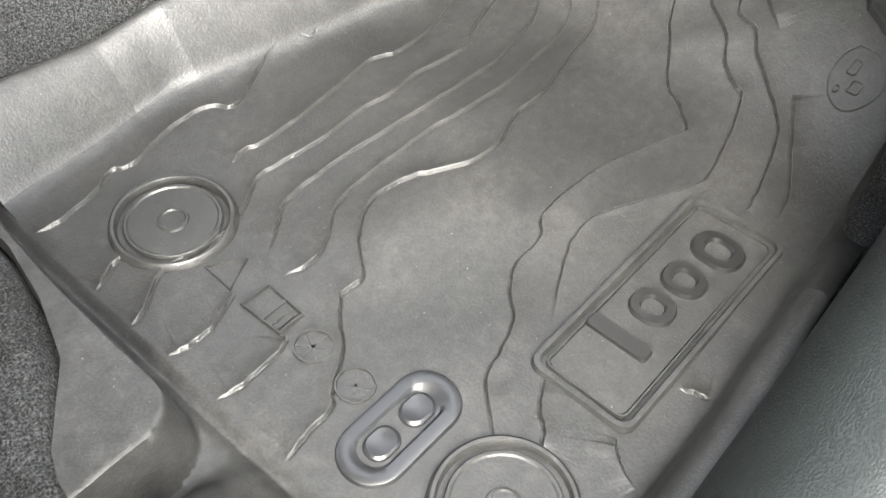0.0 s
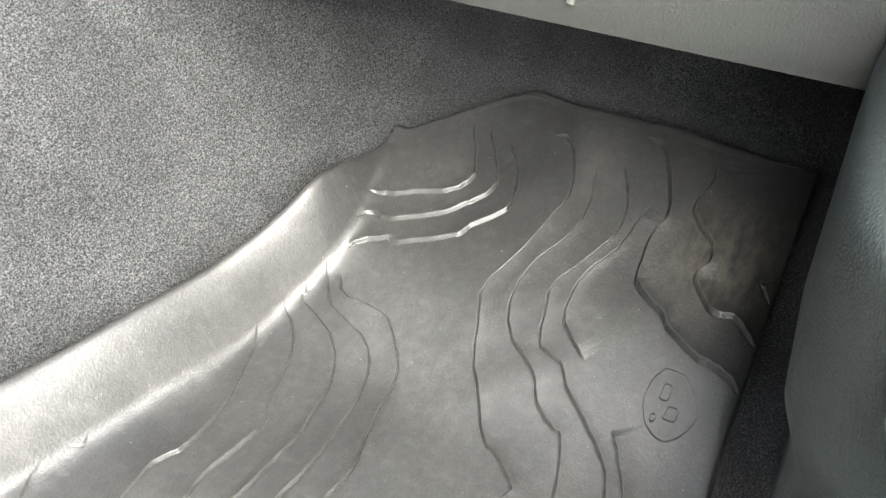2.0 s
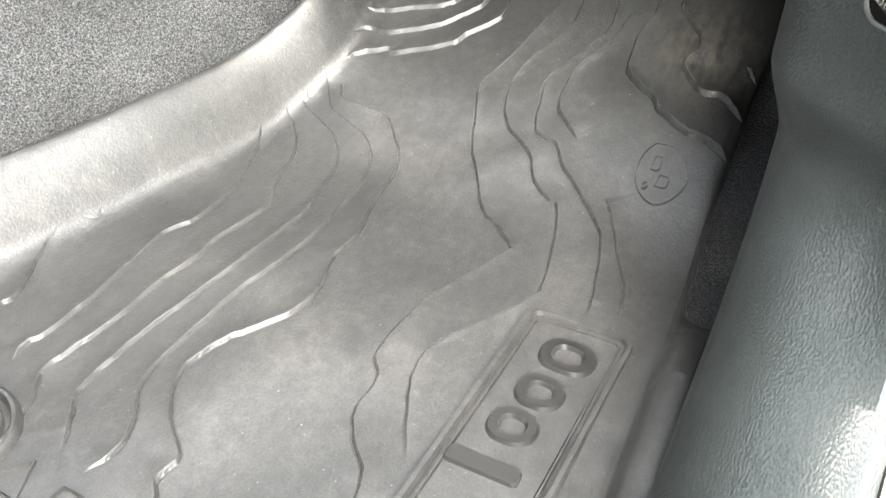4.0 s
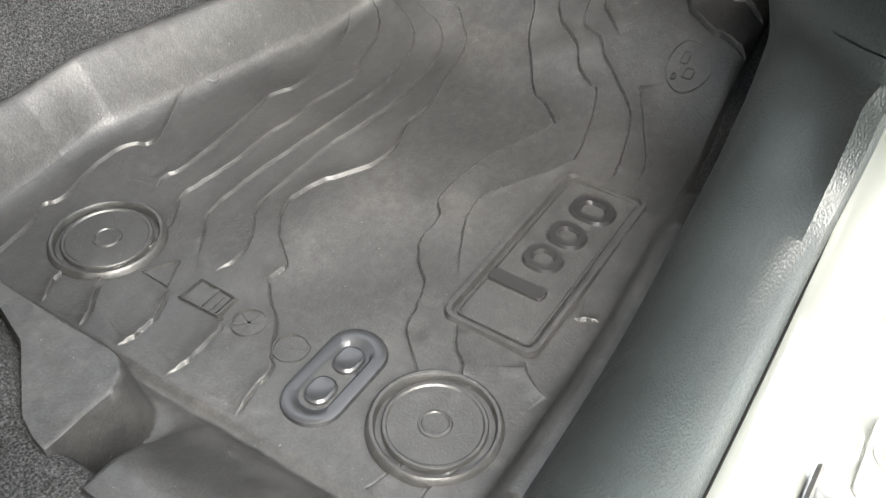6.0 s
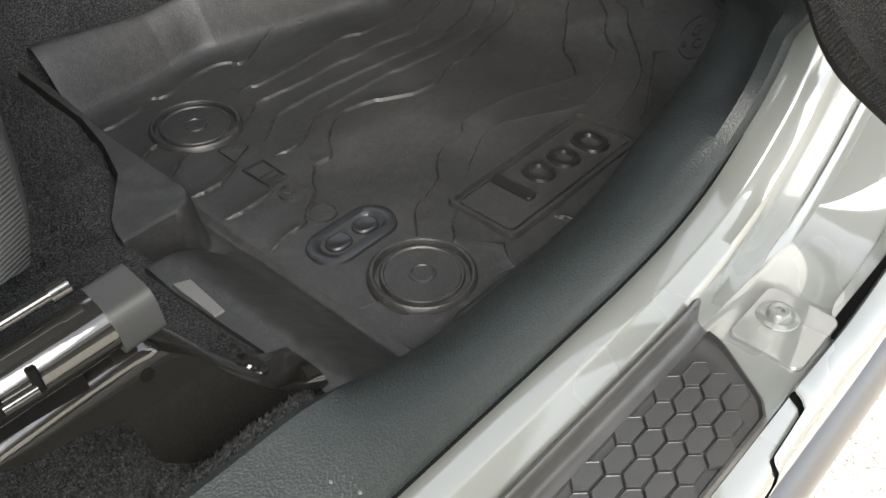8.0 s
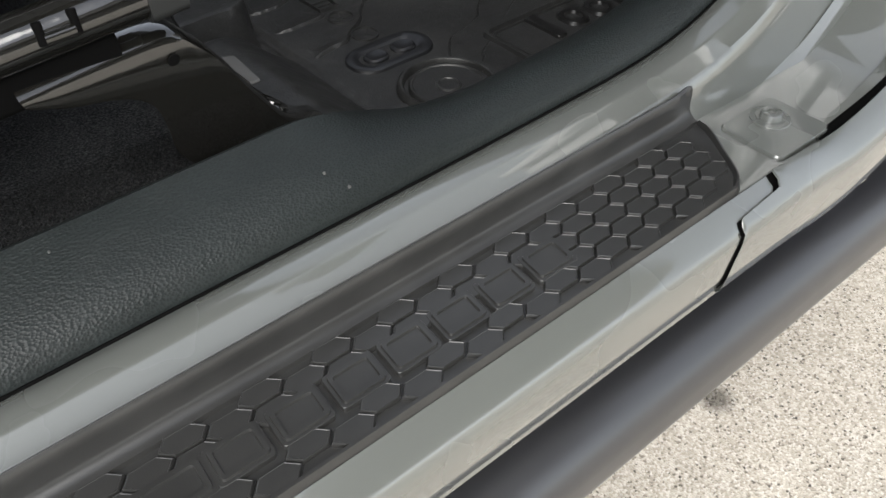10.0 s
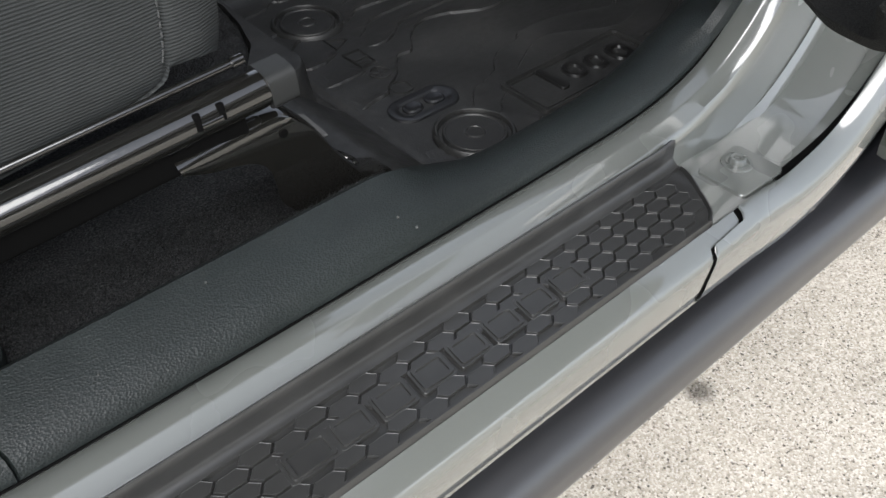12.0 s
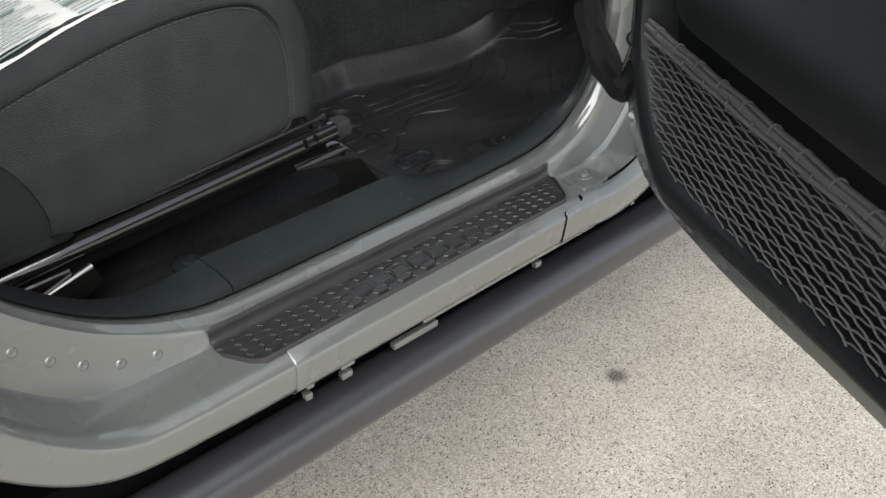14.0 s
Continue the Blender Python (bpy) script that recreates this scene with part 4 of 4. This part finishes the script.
lathe(bm, [(0.0135, -0.001), (0.0128, 0.0012), (0.0098, 0.0017), (0.0090, 0.0012), (0.0072, 0.0014), (0.0066, 0.0052), (0.0058, 0.0058), (0.0032, 0.0054), (0.0028, 0.0036), (0.0, 0.0036)], 24, (0.611, -0.027, 0.6514))
part("bolt", bm, paint, car)
# paint blocks under the sill, shaped for bright reflections of its weld flange
for x0, x1 in ((0.078, 0.088), (0.132, 0.148), (0.215, 0.290), (0.480, 0.492)):
    bm = bmesh.new()
    block(bm, x0, x1, -0.056, -0.047, 0.561, 0.571, 0.002)
    part("flange_block", bm, paint, car)

for gx, gy, gz, gr in ((0.341, 0.052, 0.6862, 0.0011), (0.333, 0.062, 0.6930, 0.0010), (0.20, 0.083, 0.7024, 0.0007), (0.12, 0.066, 0.6952, 0.0006)):
    bm = bmesh.new()
    lathe(bm, [(gr, -0.0004), (gr * 0.7, 0.0005), (0.0, 0.0006)], 9, (gx, gy, gz))
    part("grit", bm, tab_mat, car, "pale speck of grit")
# anchor knob on the rear carpet, and paint chips of grit on the trim
bm = bmesh.new()
lathe(bm, [(0.024, 0.0), (0.023, 0.006), (0.019, 0.0085), (0.012, 0.009), (0.0105, 0.0125), (0.006, 0.0135), (0.0, 0.0135)], 32, (0.072, 0.168, 0.648))
tagged(part("carpet_anchor", bm, trim), "round black plastic anchor on the rear carpet", "anchor")

# ---- seat ----
seat = thing("seat", "dark grey cloth seat with stitched side on gloss black runners", "")
seat.parent = car
SIDE = [(-0.60, 0.765), (-0.30, 0.758), (-0.083, 0.757), (0.064, 0.763), (0.15, 0.771), (0.225, 0.783), (0.243, 0.800), (0.247, 0.85), (0.245, 0.893), (0.230, 0.929), (0.205, 0.953), (0.165, 0.962), (0.104, 0.962), (0.035, 0.953), (-0.032, 0.938), (-0.12, 0.914), (-0.30, 0.86), (-0.60, 0.80)]
ring = smooth_path([(x, 0, z) for x, z in SIDE] + [(SIDE[0][0], 0, SIDE[0][1])], 145)[:-1]


def swollen(grow, y, low=0.0):
    out = []
    c = Vector((0.0, 0, 0.86))
    for k, p in enumerate(ring):
        t = ring[(k + 1) % 144] - ring[k - 1]
        n = Vector((t.z, 0, -t.x)).normalized()
        g = grow * (1 + 0.45 * max(n.x, 0) if n.z > -0.3 else low)
        out.append(p + n * g + Vector((0, y, 0)))
    return out


bm = bmesh.new()
loft(bm, [[Vector((0.0, 0.160, 0.86)).lerp(p, f) - Vector((0, bulge, 0)) for p in swollen(0, 0.166)] for f, bulge in ((0.0, 0.006), (0.35, 0.0058), (0.7, 0.005), (0.9, 0.003), (0.985, 0.0))], closed=True)
part("side_panel", bm, cloth, seat)
bm = bmesh.new()
loft(bm, [swollen(g, y, 0.1) for g, y in ((-0.002, 0.168), (0.0, 0.1655), (0.004, 0.165), (0.015, 0.167), (0.027, 0.174), (0.0325, 0.188), (0.0335, 0.212), (0.031, 0.25), (0.026, 0.30), (0.026, 0.52), (0.033, 0.58), (0.030, 0.62), (0.012, 0.645), (0.0, 0.65))], closed=True, caps=True)
part("cushion", bm, cloth, seat)
# stitches beside the seam
arc = [p for p in swollen(-0.0035, 0.1640) if p.z > 0.80 and p.x > -0.32]
stitch_bm = bmesh.new()
for a, b in zip(arc, arc[1:]):
    d = b - a
    if 0.004 < d.length < 0.03:
        for f in np.arange(0.0, 1.0, 0.0062 / d.length):
            p = a + d * float(f)
            q = p + d.normalized() * 0.0036
            sweep(stitch_bm, [p, q], circle(0.0007, 5), up=Vector((0, 1, 0)))
part("stitching", stitch_bm, piping_mat, seat, "grey contrast stitching")
seam_path = swollen(0.001, 0.1645)
bm = bmesh.new()
sweep(bm, [p for p in seam_path if p.z > 0.79 and p.x < 0.236], circle(0.0015, 6), up=Vector((0, 1, 0)))
part("seam", bm, trim, seat)
# plastic side shield at the rear
bm = bmesh.new()
shield = [(-0.62, 0.90), (-0.20, 0.885), (-0.140, 0.876), (-0.112, 0.858), (-0.095, 0.828), (-0.085, 0.79), (-0.088, 0.765), (-0.105, 0.754), (-0.62, 0.735)]
sp = smooth_path([(x, 0, z) for x, z in shield], 40)
rows = []
for k, y in ((1.0, 0.168), (1.0, 0.158), (0.99, 0.153), (0.95, 0.150)):
    rows.append([Vector((-0.35, y, 0.81)) + Vector(((p.x + 0.35) * k, 0, (p.z - 0.81) * k)) for p in sp])
loft(bm, rows, closed=True, caps=True)
part("side_shield", bm, trim, seat, "dark plastic side shield")
# runner: beam, slider, cap, lock lugs
A, B = Vector((-0.45, 0.189, 0.698)), Vector((0.289, 0.1395, 0.7755))
bm = bmesh.new()
sweep(bm, [A, B], rounded(0.0265, 0.0240, 0.0118, 8))
part("runner", bm, gloss_black, seat)
bm = bmesh.new()
sweep(bm, [B - (B - A) * 0.001, B + Vector((0.018, -0.0012, 0.0020))], rounded(0.0270, 0.0245, 0.006, 5))
part("runner_cap", bm, grey_cap, seat, "grey plastic end cap")
bm = bmesh.new()
sweep(bm, [A + Vector((0.0, 0.014, 0.016)), B + Vector((-0.010, 0.010, 0.0175))], circle(0.0027, 10))
sweep(bm, [B + Vector((-0.014, 0.0103, 0.0171)), B + Vector((-0.006, 0.0097, 0.0179))], circle(0.0042, 10))
part("release_rod", bm, gloss_black, seat)
for off in (0.052, 0.036):
    p = B - (B - A).normalized() * off + Vector((0, -0.0122, 0.005))
    bm = bmesh.new()
    sweep(bm, [p + Vector((0, -0.0010, -0.0045)), p + Vector((0, 0.0018, 0.0055))], rounded(0.0040, 0.0048, 0.0015, 3), up=Vector((0, 1, 0)))
    part("lock_slot", bm, void, seat)
p = B - (B - A).normalized() * 0.044 + Vector((0, -0.0132, 0.005))
bm = bmesh.new()
sweep(bm, [p + Vector((-0.007, 0, -0.003)), p + Vector((0.007, -0.001, -0.002))], rounded(0.005, 0.006, 0.002, 3))
part("lock_lug", bm, gloss_black, seat)
# lower track, coloured near-black for the shade under the seat
bm = bmesh.new()
sweep(bm, [A + Vector((0, 0.006, -0.012)), B + Vector((-0.015, 0.008, -0.024))], rounded(0.022, 0.022, 0.004, 3))
part("lower_track", bm, void, seat)
# front foot: pressed gloss black bracket
top_line = [(0.221, 0.7455), (0.245, 0.7470), (0.275, 0.7490), (0.300, 0.7490), (0.312, 0.7400), (0.325, 0.725), (0.343, 0.697), (0.362, 0.672), (0.382, 0.657), (0.396, 0.651)]
low_line = [(0.223, 0.7400), (0.243, 0.7330), (0.262, 0.7290), (0.275, 0.7240), (0.284, 0.715), (0.288, 0.700), (0.292, 0.682), (0.315, 0.660), (0.355, 0.648), (0.396, 0.647)]
tl = smooth_path([(x, 0, z) for x, z in top_line], 40)
ll = smooth_path([(x, 0, z) for x, z in low_line], 40)
bm = bmesh.new()
rows = []
for a, b in zip(tl, ll):
    rows.append([b + Vector((0, 0.1355, 0)), b.lerp(a, 0.5) + Vector((0, 0.1350, 0)), b.lerp(a, 0.88) + Vector((0, 0.1355, 0)), a + Vector((0, 0.1362, 0.0)), a + Vector((0, 0.1385, 0.0022)), a + Vector((0, 0.1420, 0.0036)), a + Vector((0, 0.150, 0.004)), a + Vector((0, 0.170, 0.0020)), a + Vector((0, 0.176, -0.004))])
loft(bm, rows)
bracket = part("front_foot", bm, gloss_black, seat, "pressed gloss black foot")
bm = bmesh.new()
lathe(bm, [(0.0034, 0.0), (0.003, 0.0006), (0.0, 0.0004)], 16)
bm.transform(Matrix.Translation((0.2975, 0.1346, 0.7385)) @ pose(0, 0, 0, 90, 0, 0))
part("foot_hole", bm, void, seat)
bm = bmesh.new()
lathe(bm, [(0.0105, 0.0), (0.0095, 0.0012), (0.0075, 0.0004), (0.0050, -0.0004), (0.0045, 0.0016), (0.0, 0.0020)], 24)
bm.transform(Matrix.Translation((0.3625, 0.1565, 0.6755)) @ Vector((0.57, 0, 0.82)).to_track_quat("Z", "Y").to_matrix().to_4x4())
part("foot_bolt", bm, gloss_black, seat)
# rear foot
bm = bmesh.new()
sweep(bm, [Vector((-0.128, 0.160, 0.678)), Vector((-0.050, 0.152, 0.705))], rounded(0.016, 0.034, 0.006, 4))
sweep(bm, [Vector((-0.40, 0.19, 0.67)), Vector((-0.075, 0.17, 0.695))], rounded(0.03, 0.05, 0.006, 3))
part("rear_foot", bm, gloss_black, seat)

# printed sheet on the seat
sheet = thing("paper_sheet", "white printed sheet lying on the seat cushion", "paper")


def seat_top(x):
    return float(np.interp(x, [-0.6, -0.30, -0.12, -0.032, 0.035, 0.104, 0.165, 0.205], [0.83, 0.89, 0.944, 0.968, 0.983, 0.992, 0.992, 0.983])) + 0.006


A2, D2 = Vector((-0.30, 0.158)), Vector((0.998, 0.055)).normalized()
E2 = Vector((-D2.y, D2.x))
bm = bmesh.new()
rows = []
for k in range(17):
    row = []
    for q in range(11):
        p = A2 + D2 * (0.42 * k / 16) + E2 * (0.005 + 0.28 * q / 10)
        y = p.y
        row.append((p.x, y, seat_top(p.x) - 0.008 * max(0, (0.19 - y) / 0.02) + 0.0015 * noise.noise(Vector((p.x * 14, y * 14, 1)))))
    rows.append(row)
loft(bm, rows)
part("sheet", bm, paper, sheet)
random.seed(4)
for q in range(36):
    bm = bmesh.new()
    u0, u1, v0 = 0.19 + 0.12 * (q % 2), 0.27 + 0.13 * (q % 2) + random.uniform(0, 0.03), 0.012 + 0.0085 * (q // 2)
    strip = []
    for f in np.linspace(0, 1, 7):
        a = A2 + D2 * (u0 + (u1 - u0) * float(f)) + E2 * v0
        b = a + E2 * (0.0065 if q in (9, 20, 21) else 0.0022)
        strip.append([(p.x, p.y, seat_top(p.x) - 0.008 * max(0, (0.19 - p.y) / 0.02) + 0.003) for p in (a, b)])
    loft(bm, strip)
    part("print_bar", bm, ink, sheet)

# ---- door ----
DOOR = Matrix.Translation((0.449, -0.272, 0)) @ Matrix(((0.5223, -0.8528, 0, 0), (0.8528, 0.5223, 0, 0), (0, 0, 1, 0), (0, 0, 0, 1)))
door = thing("door", "open grey front door with black inner panel and net pocket", "")
door.parent = car
door.matrix_local = DOOR


def stand(bm):
    """Turns a plate drawn in (x, z, depth) upright."""
    for v in bm.verts:
        v.co = (v.co.x, v.co.z, v.co.y)
    return bm


SKIN_EDGE = smooth_path([(0.200, 1.30, 0), (0.200, 1.0, 0), (0.192, 0.86, 0), (0.172, 0.79, 0), (0.134, 0.757, 0), (0.085, 0.743, 0), (0.010, 0.740, 0), (-0.156, 0.748, 0), (-0.40, 0.778, 0), (-0.95, 0.82, 0)], 60)
INNER_EDGE = smooth_path([(0.142, 1.30, 0), (0.136, 1.0, 0), (0.118, 0.89, 0), (0.098, 0.845, 0), (0.062, 0.806, 0), (0.022, 0.780, 0), (-0.022, 0.774, 0), (-0.149, 0.790, 0), (-0.386, 0.816, 0), (-0.95, 0.86, 0)], 60)
NET_EDGE = smooth_path([(0.108, 1.30, 0), (0.107, 1.0, 0), (0.098, 0.925, 0), (0.077, 0.877, 0), (0.046, 0.838, 0), (0.008, 0.815, 0), (-0.033, 0.812, 0), (-0.141, 0.819, 0), (-0.374, 0.836, 0), (-0.95, 0.88, 0)], 60)


def door_strip(bm, curves, depths):
    loft(bm, [[Vector((c[i].x, d, c[i].y)) for c, d in zip(curves, depths)] for i in range(60)])
    return bm


mid = lambda a, b, f: [p.lerp(q, f) for p, q in zip(a, b)]
bm = bmesh.new()
door_strip(bm, [mid(SKIN_EDGE, INNER_EDGE, 0.10), SKIN_EDGE, SKIN_EDGE, mid(SKIN_EDGE, INNER_EDGE, 0.12), mid(SKIN_EDGE, INNER_EDGE, 0.55), mid(SKIN_EDGE, INNER_EDGE, 1.15)], [-0.085, -0.080, -0.022, -0.014, -0.012, -0.011])
part("door_frame", bm, paint, door, "grey painted door edge")
bm = bmesh.new()
slab(bm, [(p.x, p.y) for p in SKIN_EDGE] + [(-0.95, 1.30)], -0.09, -0.078)
part("outer_skin", stand(bm), paint, door)
bm = bmesh.new()
door_strip(bm, [INNER_EDGE, INNER_EDGE, mid(INNER_EDGE, NET_EDGE, 0.15), mid(INNER_EDGE, NET_EDGE, 0.45), mid(INNER_EDGE, NET_EDGE, 0.8), NET_EDGE, NET_EDGE], [-0.015, 0.004, 0.010, 0.012, 0.009, 0.0, -0.035])
part("pocket_frame", bm, trim, door, "black plastic pocket frame")
bm = bmesh.new()
slab(bm, [(p.x, p.y) for p in NET_EDGE] + [(-0.95, 1.30)], -0.045, -0.034)
part("inner_panel", stand(bm), door_black, door)
bm = bmesh.new()
rows = []
for x in np.linspace(0.05, -0.95, 24):
    k = ease(0.05, -0.06, x) if x < 0.05 else 0
    k = min(max((0.05 - x) / 0.10, 0), 1)
    z0 = 1.012 - 0.012 * k
    rows.append([(x, -0.034, z0 - 0.03), (x, -0.02 + 0.03 * k, z0 - 0.012), (x, -0.005 + 0.05 * k, z0 + 0.005), (x, 0.0 + 0.055 * k, z0 + 0.03), (x, -0.004 + 0.05 * k, z0 + 0.07), (x, -0.02 + 0.03 * k, z0 + 0.10), (x, -0.034, z0 + 0.16)])
loft(bm, rows)
part("armrest", bm, door_black, door, "black moulded armrest")

# net pocket: two families of knotted cords between the frame and the rope
def net_low(x):
    pts = [(p.x, p.y) for p in NET_EDGE if p.y < 0.97][::-1]
    return float(np.interp(x, [p[0] for p in pts], [p[1] for p in pts]))


def net_point(x, f):
    z0 = net_low(x) - 0.002
    return Vector((x, 0.004 - 0.012 * math.sin(math.pi * f) - 0.004, z0 + (0.942 - z0) * f))


net_bm = bmesh.new()
random.seed(2)
for way in (1, -1):
    for k in range(-11, 25):
        path = []
        x0 = 0.10 - 0.046 * (k + 0.04 * math.sin(k * 2.1))
        for q in range(361):
            x = x0 - way * 0.92 * (q / 360 - 0.5)
            z = 0.875 + way * 0.26 * (x - x0) + 0.0010 * way * math.sin((x - x0) * 273)
            if -0.62 < x < 0.107 and net_low(x) - 0.004 < z < 0.942:
                f = (z - net_low(x)) / 0.13
                wob = 0.0004 * math.sin((z - 0.8) * 450 + (0 if way > 0 else math.pi))
                path.append(Vector((x + wob, 0.003 - 0.005 * math.sin(math.pi * min(max(f, 0), 1)) + 0.0006 * way, z)))
        if len(path) > 3:
            sweep(net_bm, path[::2] + path[-1:], circle(0.00105, 5), up=Vector((0, 1, 0)))
net = part("net", net_bm, net_mat, door, "grey elastic net pocket")
for s in range(4):
    bm = bmesh.new()
    path = [Vector((x, 0.005 + 0.0012 * math.cos(3 * s), 0.9365 + 0.0050 * s + 0.0007 * math.sin(x * 60 + s))) for x in np.linspace(0.100, -0.62, 60)]
    sweep(bm, path, circle(0.0026, 7), up=Vector((0, 0, 1)))
    part("hem_cord", bm, net_mat, door)
for k in range(14):
    bm = bmesh.new()
    x = 0.070 - 0.050 * k
    path = [Vector((x - 0.026 * f, 0.005 + 0.0048 * math.cos(math.pi * 2 * f), 0.944 + 0.0115 * math.sin(math.pi * 2 * f))) for f in np.linspace(0, 1, 14)]
    sweep(bm, path, circle(0.0012, 5), up=Vector((1, 0, 0)))
    part("whipping", bm, net_mat, door)

# ---- check strap between pillar and door ----
strap = thing("check_strap", "black woven check strap hanging between pillar and door", "strap")
bm = bmesh.new()
mid_line = smooth_path([(0.728, 0.084, 0.857), (0.700, 0.056, 0.857), (0.672, 0.024, 0.842), (0.655, -0.006, 0.822), (0.638, -0.036, 0.808), (0.615, -0.070, 0.806), (0.588, -0.105, 0.820), (0.556, -0.128, 0.838), (0.538, -0.134, 0.862)], 40)
rows = []
for i, p in enumerate(mid_line):
    t = (mid_line[min(i + 1, 39)] - mid_line[max(i - 1, 0)]).normalized()
    s = Vector((0.85, 0.2, 0.5)).normalized()
    s = (s - t * s.dot(t)).normalized()
    u = t.cross(s)
    tw = 0.35 * math.sin(i * 0.16)
    a, b = s * math.cos(tw) + u * math.sin(tw), u * math.cos(tw) - s * math.sin(tw)
    w = 0.0205 * (1 + 0.10 * math.sin(i * 0.5))
    rows.append([p + a * w * c + b * 0.0105 * d + b * 0.0028 * math.sin(6 * c + i * 0.3) for c, d in ((-1, -0.5), (-0.6, -1), (-0.2, -1.1), (0.2, -1.0), (0.6, -1.1), (1, -0.5), (1, 0.5), (0.6, 1), (0.2, 1.1), (-0.2, 0.9), (-0.6, 1), (-1, 0.5))])
loft(bm, rows, closed=True, caps=True)
part("webbing", bm, webbing, strap)
bm = bmesh.new()
hook = smooth_path([(0.538, -0.128, 0.855), (0.530, -0.134, 0.872), (0.528, -0.142, 0.895), (0.526, -0.147, 0.912), (0.520, -0.150, 0.918), (0.517, -0.148, 0.908)], 24)
sweep(bm, hook, circle(0.0026, 8), up=Vector((1, 0, 0)))
part("hook", bm, gloss_black, strap)
bm = bmesh.new()
lathe(bm, [(0.0095, 0.0), (0.009, 0.005), (0.005, 0.0075), (0.0, 0.0075)], 20)
bm.transform(Matrix.Translation((0.522, -0.150, 0.915)) @ pose(0, 0, 0, 60, 0, -30))
part("hook_pin", bm, dull_black, strap)
